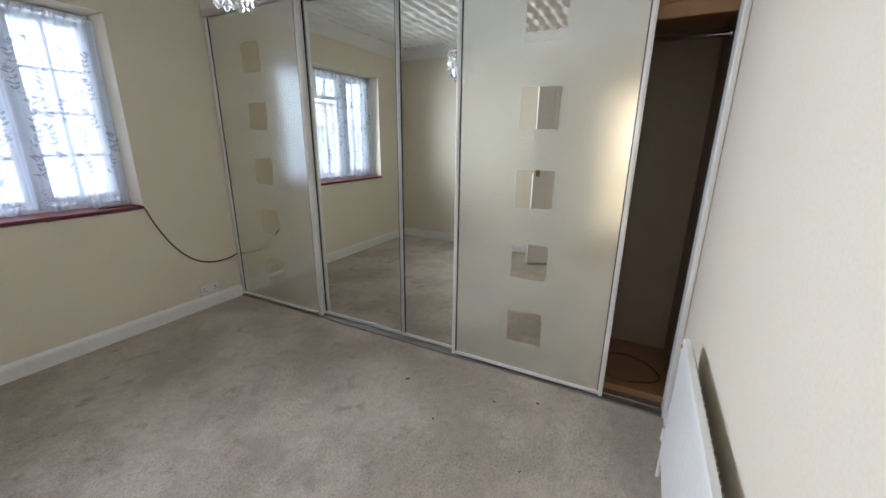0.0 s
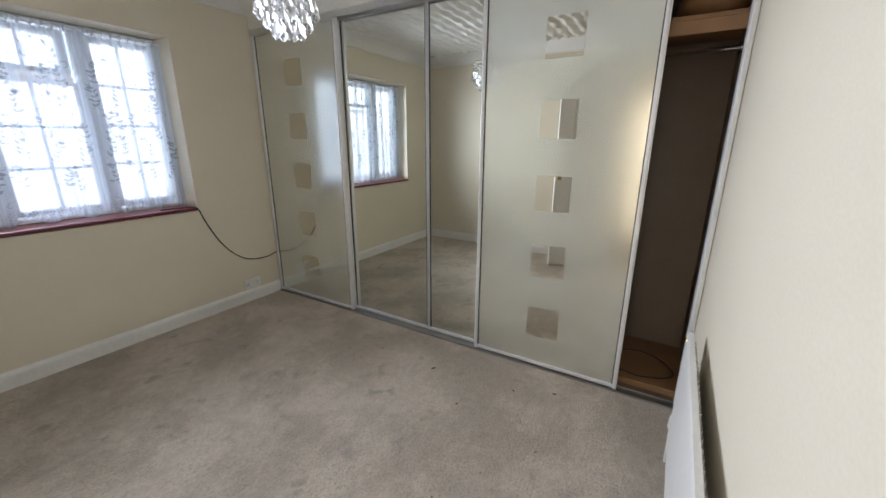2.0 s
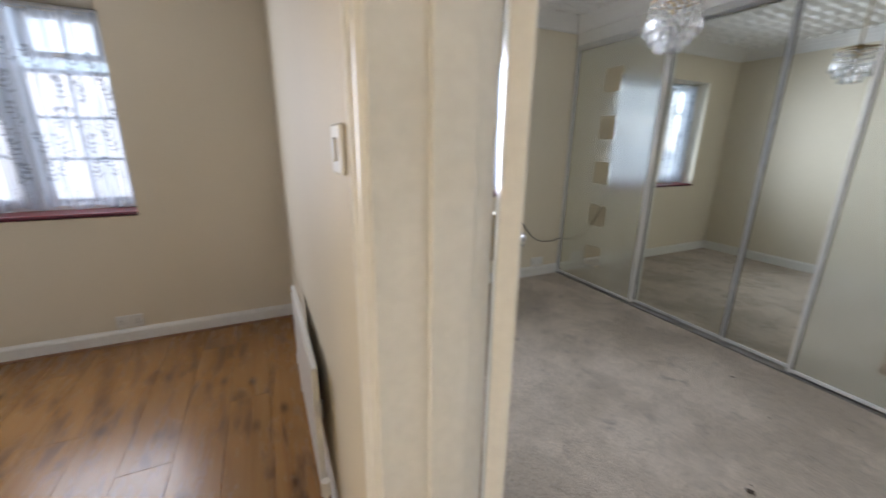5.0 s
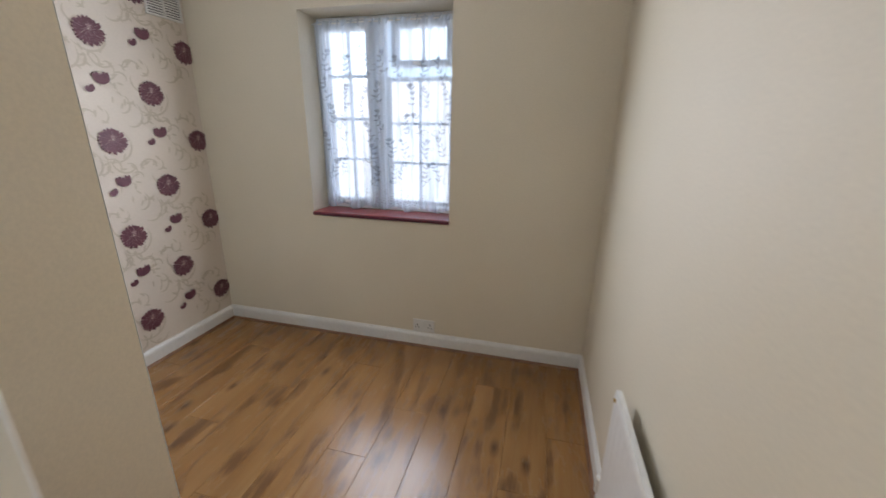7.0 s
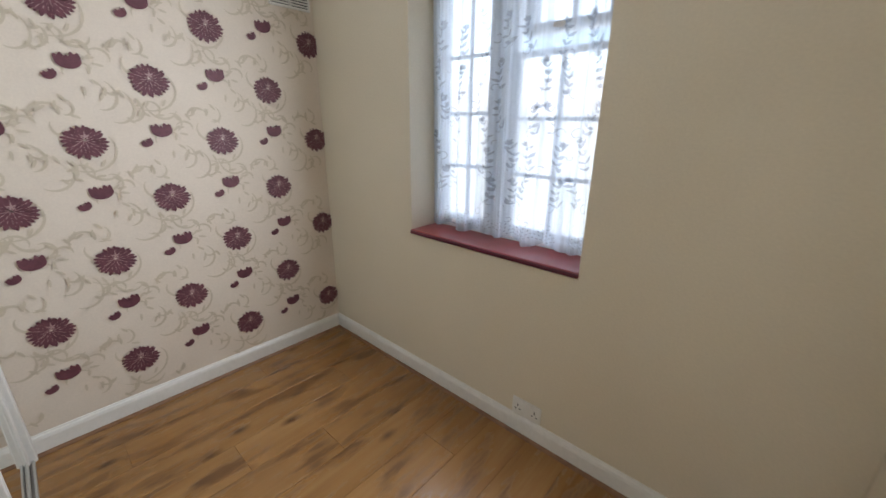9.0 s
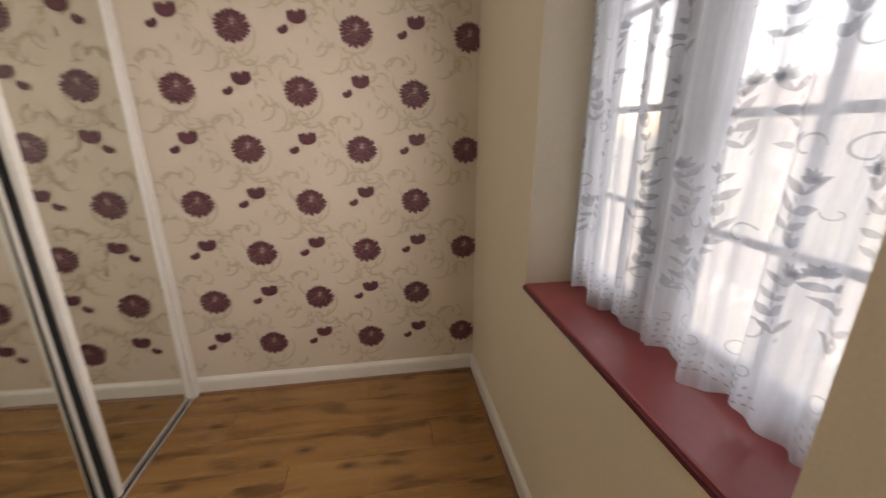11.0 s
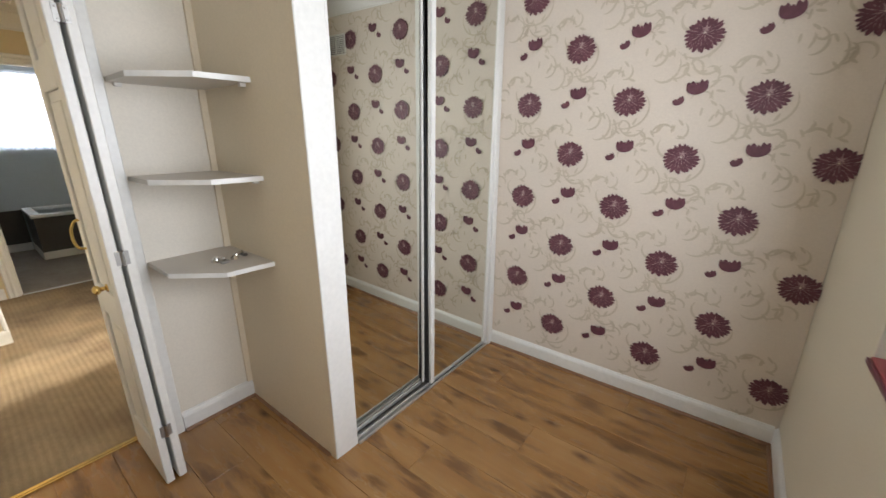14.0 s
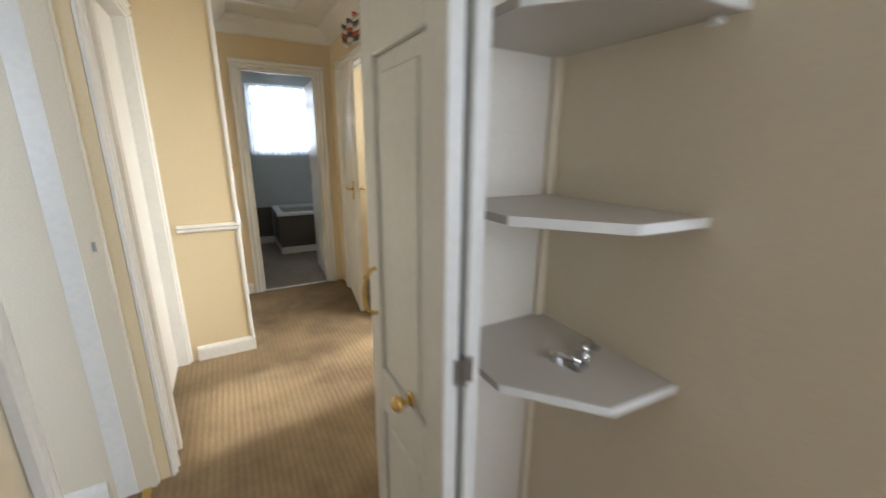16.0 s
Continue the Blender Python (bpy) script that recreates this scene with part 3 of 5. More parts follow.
architrave("trim", "y", -1.358, -5.11, -4.43, HEAD - 0.012, 1)

for at, size in (((-0.405, YL - 0.012), (0.36, 0.017)), ((0.035, -2.915), (0.016, 0.36))):
    bm = shape((at[0] - size[0], at[0] + size[0], at[1] - size[1], at[1] + size[1], 0.002, 0.008), (at[0] - size[0], at[0] + size[0], at[1] - size[1] * 0.3, at[1] + size[1] * 0.3, 0.008, 0.011), bevel=0.0015)
    setting("threshold", bm, BRASS, "polished brass carpet threshold strip", "threshold strip")
setting("threshold", shape((-1.2, -0.6, -5.425, -5.40, 0.001, 0.008), bevel=0.002), ALU, "silver threshold strip at the bathroom", "threshold strip")


setting("strike_plate", shape((0.028, 0.052, -3.24, -3.2145, 1.0, 1.075), (0.018, 0.03, -3.24, -3.206, 1.02, 1.055), bevel=0.0015), STEEL, "dull steel strike plate on the bedroom door lining", "strike plate")


# ---- windows ----
def net_surface(u, z, y0, pleats, deep, z1):
    """Where the pleated net hangs at u along its width."""
    free = max(0.0, min(1.0, (z1 - z) / 0.9))
    return y0 + deep * (0.5 + 0.5 * free) * (math.sin(u * pleats) + 0.45 * math.sin(u * pleats * 2.3 + 1.1) + 0.3 * math.sin(u * pleats * 0.37 + z * 1.5))


def net_curtain(x0, x1, z0, z1, y0, pleats, deep, seed):
    rnd = random.Random(seed)
    ob = thing("net_curtain", ((x0 + x1) / 2, y0, z0), "sheer white net curtain with lace leaf sprays hanging in the window", "curtain")
    bm = bmesh.new()
    nu, nz = 260, 26
    grid = []
    for j in range(nz + 1):
        row = []
        for i in range(nu + 1):
            u = x0 + (x1 - x0) * i / nu
            dip = 0.014 * math.sin(u * 34) * (1 - j / nz)
            z = z0 + (z1 - z0) * j / nz + dip
            row.append(bm.verts.new((u, net_surface(u, z, y0, pleats, deep, z1), z)))
        grid.append(row)
    for j in range(nz):
        for i in range(nu):
            bm.faces.new((grid[j][i], grid[j][i + 1], grid[j + 1][i + 1], grid[j + 1][i]))
    part("net", bm, NET, ob, smooth=True)
    bm = bmesh.new()

    def leaf(cx, cz, length, width, turn):
        steps = 6
        left, right = [], []
        for k in range(steps + 1):
            s = k / steps
            w = width * math.sin(math.pi * min(s * 0.95 + 0.05, 1)) * (1 - 0.3 * s)
            for side, to in ((1, left), (-1, right)):
                a, b = s * length, side * w
                x, z = cx + a * math.cos(turn) - b * math.sin(turn), cz + a * math.sin(turn) + b * math.cos(turn)
                x = min(max(x, x0), x1)
                to.append(bm.verts.new((x, net_surface(x, z, y0, pleats, deep, z1) - 0.0015, z)))
        for k in range(steps):
            bm.faces.new((left[k], left[k + 1], right[k + 1], right[k]))

    def curl(cx, cz, r, turn, width=0.0022):
        inner, outer = [], []
        for k in range(15):
            a = turn + k * 0.33
            rr = r * (1 - k / 21)
            for to, q in ((inner, rr - width), (outer, rr + width)):
                x, z = min(max(cx + q * math.cos(a), x0), x1), cz + q * math.sin(a)
                to.append(bm.verts.new((x, net_surface(x, z, y0, pleats, deep, z1) - 0.0015, z)))
        for k in range(14):
            bm.faces.new((inner[k], inner[k + 1], outer[k + 1], outer[k]))

    columns = max(4, round((x1 - x0) / 0.125))
    for c in range(columns):
        cx = x0 + (c + 0.5) * (x1 - x0) / columns
        z, n = z0 + 0.13 + rnd.uniform(0, 0.08), 0
        while z < z1 - 0.2:
            # one spray: a bent stem with pairs of leaves and a flower head
            lean, sway = rnd.uniform(-0.5, 0.5), rnd.choice((-1, 1))
            cx = x0 + (c + 0.5 + rnd.uniform(-0.3, 0.3)) * (x1 - x0) / columns
            for k in range(9):
                s = k / 8
                sx, sz = cx + sway * 0.018 * math.sin(s * 3.0) + lean * 0.1 * s, z + 0.11 * s
                leaf(sx, sz, 0.016, 0.0016, math.pi / 2 + sway * 0.4 * math.cos(s * 3))
                if k % 2:
                    for side in (-1, 1):
                        leaf(sx, sz, rnd.uniform(0.022, 0.044), rnd.uniform(0.005, 0.0100), math.pi / 2 - lean + side * rnd.uniform(0.4, 1.3))
            for k in range(5):
                leaf(cx + lean * 0.1, z + 0.115, rnd.uniform(0.018, 0.028), 0.006, math.pi / 2 + (k - 2) * 0.55)
            curl(cx + sway * 0.04, z + 0.015, 0.024, rnd.uniform(0, 6), 0.0017)
            if n % 2:
                curl(cx - sway * 0.032, z + 0.075, 0.012, rnd.uniform(0, 6), 0.0011)
            z += rnd.uniform(0.125, 0.17)
            n += 1
        # scrolls and a fan of small petals over the hem
        curl(cx - 0.02, z0 + 0.105, 0.02, 1.2, 0.0014)
        curl(cx + 0.022, z0 + 0.095, 0.015, 4.0, 0.0013)
        for ring, count in ((0.018, 5), (0.034, 7), (0.05, 9)):
            for k in range(count):
                a = math.pi * (0.1 + 0.8 * k / (count - 1))
                leaf(cx + ring * math.cos(a), z0 + 0.018 + ring * math.sin(a), 0.011, 0.0028, a)
    lace = part("lace_pattern", bm, LACE, ob, "denser grey-white lace leaves and curls")
    lace["kind"] = "stuff"
    part("curtain_wire", rod((x0 - 0.01, y0, z1 - 0.012), (x1 + 0.01, y0, z1 - 0.012), 0.004), PLASTIC, ob)
    for i in range(int((x1 - x0) / 0.045)):
        bm = bmesh.new()
        u = x0 + 0.02 + i * 0.045
        rod((u, net_surface(u, z1, y0, pleats, deep, z1) - 0.006, z1 - 0.03), (u + 0.012, y0 - 0.006, z1 + 0.004), 0.006, 6, bm=bm)
        part("gathered_pleat", bm, NET, ob)
    return ob


def window(name, x0, x1, z0, z1, lights, label):
    """Plastic casement window: outer frame, mullions, sashes, glazing bars and panes. lights: (x0, x1, z0, z1, columns, rows, opens)."""
    ob = thing(name, ((x0 + x1) / 2, 0.19, z0), label, "window", "", "structure")
    y0, y1, f = 0.19, 0.255, 0.03
    part("window_frame", shape((x0, x0 + f, y0, y1, z0, z1), (x1 - f, x1, y0, y1, z0, z1), (x0 + f, x1 - f, y0, y1, z1 - f, z1), (x0 + f, x1 - f, y0, y1, z0, z0 + f), bevel=0.004), UPVC, ob)
    columns = []
    for l in sorted(lights):
        if columns and l[0] < columns[-1][1]:
            columns[-1] = (min(l[0], columns[-1][0]), max(l[1], columns[-1][1]))
        else:
            columns.append((l[0], l[1]))
    for (_, left), (b, _) in zip(columns, columns[1:]):
        part("mullion", shape((left + 0.02, b - 0.02, y0 + 0.003, y1 - 0.003, z0 + f, z1 - f), bevel=0.004), UPVC, ob)
    for a, b, c, d, cols, rows, opens in lights:
        e = 0.035 if opens else 0.025
        yf = y0 - 0.022 if opens else y0 + 0.006
        sash = part("sash", shape((a - e, a, yf, y1 - 0.012, c - e, d + e), (b, b + e, yf, y1 - 0.012, c - e, d + e), (a, b, yf, y1 - 0.012, d, d + e), (a, b, yf, y1 - 0.012, c - e, c), bevel=0.005), UPVC, ob)
        pane = part("pane", shape((a - 0.004, b + 0.004, 0.218, 0.222, c - 0.004, d + 0.004)), GLASS, sash)
        pane.visible_shadow = False
        for k in range(1, cols):
            x = a + (b - a) * k / cols
            part("glazing_bar", shape((x - 0.009, x + 0.009, 0.210, 0.230, c, d), bevel=0.003), UPVC, sash)
        for k in range(1, rows):
            z = c + (d - c) * k / rows
            part("glazing_bar", shape((a, b, 0.212, 0.228, z - 0.009, z + 0.009), bevel=0.003), UPVC, sash)
        if opens:
            part("window_handle", shape(((a + b) / 2 - 0.045, (a + b) / 2 + 0.045, yf - 0.03, yf - 0.012, c - 0.030, c - 0.012), ((a + b) / 2 - 0.014, (a + b) / 2 + 0.014, yf - 0.012, yf, c - 0.04, c - 0.01), bevel=0.004), UPVC, sash)
    for a, b in ((lights[0][0], lights[0][1]),):
        part("vent_strip", shape((x0 + 0.08, x1 - 0.08, y0 - 0.008, y0, z1 - 0.026, z1 - 0.010), bevel=0.003), UPVC, ob)
    return ob


def sill(x0, x1, top, label):
    ob = thing("window_sill", ((x0 + x1) / 2, 0.06, top - 0.03), label, "window sill", "", "structure")
    part("board", shape((x0 - 0.004, x1 + 0.004, -0.006, 0.20, top - 0.022, top), bevel=0.006, segments=2), RED, ob)
    part("nosing", shape((x0 - 0.004, x1 + 0.004, -0.012, -0.0065, top - 0.022, top - 0.004), bevel=0.003), DARKRED, ob, "dark maroon front edge")
    return ob


window("window_1", 0.662, 1.998, 0.865, 2.003,
       [(0.728, 1.03, 0.945, 1.92, 2, 4, True), (1.14, 1.515, 0.935, 1.655, 2, 3, False), (1.165, 1.475, 1.745, 1.92, 2, 1, True), (1.63, 1.932, 0.945, 1.92, 2, 4, True)],
       "white plastic casement window with glazing bars in the front bedroom")
window("window_2", -1.758, -0.852, 0.875, 2.028,
       [(-1.695, -1.425, 0.945, 1.955, 2, 4, True), (-1.285, -0.908, 0.94, 1.668, 2, 3, False), (-1.225, -0.925, 1.78, 1.955, 2, 1, True)],
       "white plastic casement window with glazing bars in the box room")
sill(0.662, 1.998, 0.862, "glossy dark red painted window sill with a cable on it")
sill(-1.758, -0.852, 0.873, "glossy dark red painted window sill")
net_curtain(0.67, 1.99, 0.878, 1.975, 0.130, 62, 0.012, 3)
net_curtain(-1.745, -0.86, 0.893, 1.995, 0.138, 50, 0.015, 5)

# tall window added, unseen, so a warm patch reflects in the etched door
XB = -1.31
glow_window = thing("window_4", (XB - 0.06, -2.77, 0.08), "tall white framed window added unseen for a warm reflection", "window", "", "structure")
part("window_frame", shape((XB - 0.09, XB - 0.03, -3.12, -3.07, 0.06, 2.0), (XB - 0.09, XB - 0.03, -2.46, -2.439, 0.06, 2.0), (XB - 0.09, XB - 0.03, -3.07, -2.46, 0.06, 0.09), (XB - 0.09, XB - 0.03, -3.07, -2.46, 1.95, 2.0),
                           (XB - 0.09, XB - 0.03, -3.07, -2.46, 0.79, 0.85), bevel=0.004), UPVC, glow_window)
part("pane", shape((XB - 0.062, XB - 0.058, -3.07, -2.46, 0.09, 1.95)), GLASS, glow_window).visible_shadow = False

# high bathroom window and net
bath_window = thing("window_3", (-1.16, -7.53, 1.27), "white framed high bathroom window", "window", "", "structure")
part("window_frame", shape((-1.58, -1.53, -7.57, -7.51, 1.27, 2.17), (-0.79, -0.74, -7.57, -7.51, 1.27, 2.17), (-1.53, -0.79, -7.57, -7.51, 2.12, 2.17), (-1.53, -0.79, -7.57, -7.51, 1.27, 1.32), (-1.53, -0.79, -7.565, -7.515, 1.9, 1.94), bevel=0.004), UPVC, bath_window)
part("pane", shape((-1.53, -0.79, -7.545, -7.54, 1.32, 2.12)), GLASS, bath_window).visible_shadow = False
bath_net = thing("net_curtain", (-1.16, -7.44, 1.25), "plain white net curtain over the bathroom window", "curtain")
bm = bmesh.new()
cols = [[bm.verts.new((-1.6 + 0.88 * i / 90, -7.445 + 0.012 * math.sin(i * 0.9) + 0.006 * math.sin(i * 0.31), z)) for z in (1.25, 1.7, 2.14)] for i in range(91)]
for a, b in zip(cols, cols[1:]):
    for k in range(2):
        bm.faces.new((a[k], b[k], b[k + 1], a[k + 1]))
part("net", bm, NET, bath_net, smooth=True)
part("curtain_pole", rod((-1.62, -7.45, 2.15), (-0.70, -7.45, 2.15), 0.008), UPVC, bath_net)


# ---- doors ----
def lever_handle(door, x, y, z, out, way, plate, lever, sub=None):
    """Lever on a long back plate at (x, y, z) of the leaf; out: side of the leaf; way: the way the lever points."""
    h = part("handle_plate", shape((x - 0.021, x + 0.021, y, y + out * 0.008, z - 0.075, z + 0.075), bevel=0.003, segments=2), plate, sub or door, "brass back plate", world=False)
    bm = rod((x, y + out * 0.006, z + 0.012), (x, y + out * 0.05, z + 0.012), 0.009)
    rod((x, y + out * 0.046, z + 0.012), (x + way * 0.055, y + out * 0.05, z + 0.016), 0.008, bm=bm)
    rod((x + way * 0.055, y + out * 0.05, z + 0.016), (x + way * 0.1, y + out * 0.043, z + 0.006), 0.0085, r2=0.007, bm=bm)
    ball((x + way * 0.1, y + out * 0.043, z + 0.006), 0.008, bm=bm)
    part("lever", bm, lever, door, "dull steel lever", world=False, smooth=True)
    return h


def hinge(door, x, y, z, material=STEEL):
    bm = shape((x - 0.002, x + 0.030, y - 0.0015, y + 0.0015, z - 0.038, z + 0.038), (x - 0.030, x - 0.002, y - 0.0015, y + 0.0015, z - 0.038, z + 0.038))
    rod((x, y, z - 0.04), (x, y, z + 0.04), 0.005, bm=bm)
    return part("hinge", bm, material, door, "steel butt hinge", world=False)


# front bedroom door: flush moulded leaf standing well open, hinge edge at its origin
front_door = thing("door_1", (0.1695, -2.489, 0.006), "white moulded bedroom door standing wide open", "door", "", "structure", turn=56.8)
part("leaf", shape((0.0, 0.69, -0.0365, -0.0005, 0, 1.98), bevel=0.003), WHITE, front_door, world=False)
for side, y in ((-1, -0.0365), (1, -0.0005)):
    for k in range(4):
        x = 0.17 + 0.115 * k
        bm = bmesh.new()
        ball((x, y, 1.48), 0.03, (1.0, 0.16, 11.0), 24, 16, bm=bm)
        part("moulded_rib", bm, WHITE, front_door, world=False, smooth=True)
    bm = tube([(0.1, y, 1.82), (0.22, y, 1.9), (0.345, y, 1.92), (0.47, y, 1.9), (0.59, y, 1.82)], 0.008)
    bmesh.ops.scale(bm, vec=(1, 0.4, 1), verts=bm.verts, space=Matrix.Translation((0, -y, 0)))
    part("moulded_arch", bm, WHITE, front_door, world=False, smooth=True)
    lever_handle(front_door, 0.645, y, 1.02, side, -1, AGED, STEEL)
for z in (0.22, 1.74):
    hinge(front_door, 0.0, 0.0, z)
part("latch_plate", shape((0.6895, 0.6915, -0.03, -0.007, 0.97, 1.07), bevel=0.0008), BRASS, front_door, world=False)

strike = thing("strike_plate", (0.04, -3.215, 1.05), "small dull brass strike plate on the door jamb", "strike plate")
part("plate", shape((0.018, 0.062, -3.2185, -3.2125, 1.02, 1.11), bevel=0.0008), AGED, strike)
part("hole", shape((0.028, 0.052, -3.2125, -3.2118, 1.04, 1.09)), DARK, strike)

# folding door of the box room: two narrow panelled leaves folded against the jamb
fold_door = thing("door_2", (-0.765, -2.36, 0.014), "white two-leaf folding door folded back into the box room", "door", "", "structure")


def panelled_leaf(parent, x0, x1, y0, y1, face):
    z1 = 1.97
    m, b = 0.07, 0.012
    leaf = part("leaf", shape((x0, x1, y0, y0 + m, 0.014, z1), (x0, x1, y1 - m, y1, 0.014, z1), (x0, x1, y0 + m, y1 - m, 0.014, 0.2), (x0, x1, y0 + m, y1 - m, 0.72, 0.84),
                              (x0, x1, y0 + m, y1 - m, 1.56, 1.66), (x0, x1, y0 + m, y1 - m, z1 - 0.09, z1), bevel=0.003), WHITE, parent)
    for a, c in ((0.2, 0.72), (0.84, 1.56), (1.66, z1 - 0.09)):
        part("door_panel", shape((x0 + 0.009, x1 - 0.009, y0 + m, y1 - m, a, c), (x0 + 0.003, x1 - 0.003, y0 + m + 0.035, y1 - m - 0.035, a + 0.035, c - 0.035), bevel=b * 0.45), WHITE, leaf)
    return leaf


panelled_leaf(fold_door, -0.690 - 0.03, -0.690, -2.405, -2.02, 1)
panelled_leaf(fold_door, -0.765, -0.765 + 0.03, -2.375, -2.02, -1)
for z in (0.262, 1.0, 1.76):
    bm = shape((-0.748, -0.731, -2.0195, -2.0175, z - 0.025, z + 0.025), (-0.726, -0.709, -2.0195, -2.0175, z - 0.025, z + 0.025))
    rod((-0.7285, -2.015, z - 0.026), (-0.7285, -2.015, z + 0.026), 0.0055, bm=bm)
    for dx in (-0.011, 0.011):
        for dz in (-0.016, 0.016):
            ball((-0.7285 + dx, -2.0172, z + dz), 0.0028, u=6, v=4, bm=bm)
    part("hinge", bm, STEEL, fold_door, "worn steel hinge joining the two leaves")
bm = rod((-0.69, -2.155, 0.866), (-0.668, -2.155, 0.866), 0.008)
ball((-0.658, -2.155, 0.866), 0.017, (0.8, 1, 1), bm=bm)
rod((-0.69, -2.155, 0.866), (-0.686, -2.155, 0.866), 0.016, bm=bm)
part("knob", bm, BRASS, fold_door, "small polished brass knob", smooth=True)
part("pull_handle", tube([(-0.690, -2.355, 0.985), (-0.672, -2.355, 0.988), (-0.662, -2.36, 1.01), (-0.660, -2.36, 1.045), (-0.665, -2.355, 1.075), (-0.676, -2.355, 1.095), (-0.690, -2.355, 1.10)], 0.0055), BRASS, fold_door, "curved brass pull handle", smooth=True)

# landing doors
cupboard_door = thing("door_3", (0.03, -3.85, 0.008), "closed plain white door on the landing", "door", "", "structure")
part("leaf", shape((0.014, 0.048, -4.218, -3.482, 0.008, 1.995), bevel=0.003), WHITE, cupboard_door)
part("handle_plate", shape((0.006, 0.0135, -3.55, -3.51, 0.95, 1.10), bevel=0.002), BRASS, cupboard_door)
part("lever", rod((-0.03, -3.53, 1.03), (-0.03, -3.62, 1.03), 0.008, bm=rod((0.006, -3.53, 1.03), (-0.034, -3.53, 1.03), 0.008)), BRASS, cupboard_door, smooth=True)
back_door = thing("door_4", (-1.352, -5.085, 0.008), "white panelled door standing ajar on the landing", "door", "", "structure", turn=82)
part("leaf", shape((0, 0.60, 0.0, 0.035, 0, 1.975), bevel=0.003), WHITE, back_door, world=False)
for y in (-0.003, 0.0355):
    for a, b, c, d in ((0.08, 0.27, 0.2, 0.8), (0.33, 0.52, 0.2, 0.8), (0.08, 0.27, 0.95, 1.8), (0.33, 0.52, 0.95, 1.8)):
        part("door_panel", shape((a, b, y, y + 0.0025, c, d), bevel=0.001), WHITE, back_door, world=False)
lever_handle(back_door, 0.55, 0.0, 1.03, -1, -1, BRASS, BRASS)
lever_handle(back_door, 0.55, 0.035, 1.03, 1, -1, BRASS, BRASS)
bath_door = thing("door_5", (-1.205, -5.50, 0.008), "white bathroom door standing open", "door", "", "structure", turn=-93)
part("leaf", shape((0, 0.61, -0.035, 0.0, 0, 1.975), bevel=0.003), WHITE, bath_door, world=False)
lever_handle(bath_door, 0.555, 0.0, 1.03, 1, -1, CHROME, CHROME)


# ---- front bedroom: mirrored sliding wardrobe ----
wardrobe = thing("sliding_wardrobe", (2.9, -1.6, 0), "wall-wide sliding wardrobe with etched and mirrored doors, one end open", "wardrobe")
part("bottom_track", shape((XA - 0.012, XA + 0.09, -3.18, -0.004, 0.0, 0.012), (XA + 0.034, XA + 0.038, -3.18, -0.004, 0.012, 0.02), bevel=0.001), STEEL, wardrobe)
part("top_track", shape((XA - 0.014, XA - 0.008, -3.18, -0.004, 2.125, 2.165), (XA - 0.008, XA + 0.09, -3.18, -0.004, 2.155, 2.165), (XA + 0.032, XA + 0.036, -3.18, -0.004, 2.12, 2.155), bevel=0.001), ALU, wardrobe)
part("fascia", shape((XA - 0.012, XA + 0.02, YS + 0.003, -0.003, 2.167, CEIL - 0.004), bevel=0.002), WHITE, wardrobe, "white painted fascia above the doors")
part("end_post", shape((XA - 0.02, XA + 0.09, -3.205, -3.183, 0.0, 2.165), bevel=0.004), WHITE, wardrobe, "white end post against the wall")
part("side_jamb", shape((XA - 0.004, XA + 0.09, -0.022, -0.004, 0.012, 2.155), bevel=0.002), ALU, wardrobe)


def sliding_door(y0, y1, x, panel, squares, stile=0.022):
    """One sliding door from y0 down to y1, its face at x."""
    z0, z1 = 0.014, 2.138
    door = part("sliding_door", shape((x + 0.006, x + 0.022, y1 + 0.01, y0 - 0.01, z0 + 0.01, z1 - 0.01)), WARDROBE, wardrobe)
    part("glass_panel", shape((x + 0.003, x + 0.0058, y1 + stile * 0.6, y0 - stile * 0.6, z0 + 0.02, z1 - 0.02)), panel, door)
    for a, b in ((y1, y1 + stile), (y0 - stile, y0)):
        part("stile", shape((x - 0.004, x + 0.026, a, b, z0, z1), (x - 0.008, x - 0.003, (a + b) / 2 - 0.003, (a + b) / 2 + 0.003, z0, z1), bevel=0.0015), SILVER, door)
        # black strip added where the stile's return lies in shade
        part("seal", shape((x - 0.001, x + 0.0025, b + 0.0005, b + 0.005, z0 + 0.024, z1 - 0.018)) if a == y1 else shape((x - 0.001, x + 0.0025, a - 0.005, a - 0.0005, z0 + 0.024, z1 - 0.018)), DARK, door, "black strip for the shade beside the stile")
    part("bottom_rail", shape((x - 0.003, x + 0.024, y1 + stile, y0 - stile, z0 + 0.006, z0 + 0.026), bevel=0.0015), SILVER, door)
    part("top_rail", shape((x - 0.003, x + 0.024, y1 + stile, y0 - stile, z1 - 0.018, z1), bevel=0.0015), ALU, door)
    for k in range(5 if squares else 0):
        c = 1.834 - 0.383 * k
        part("mirror_square", shape((x + 0.0018, x + 0.0028, squares - 0.095, squares + 0.095, c - 0.095, c + 0.095)), DIMMIRROR, door, "clear mirror square in the etched glass")
    return door


sliding_door(-0.022, -0.925, XA, FROST, -0.46)
sliding_door(-0.905, -1.645, XA + 0.042, MIRROR, 0)
sliding_door(-1.625, -2.30, XA + 0.042, MIRROR, 0)
sliding_door(-2.025, -2.905, XA, FROST, -2.465)
part("floor_board", shape((XA + 0.095, 3.245, -3.203, -0.01, 0.0, 0.045), bevel=0.002), TANWOOD, wardrobe, "brown chipboard wardrobe floor")
part("top_shelf", shape((XA + 0.12, 3.245, -3.203, -1.0, 1.86, 1.878), bevel=0.002), TANWOOD, wardrobe, "tan chipboard shelf")
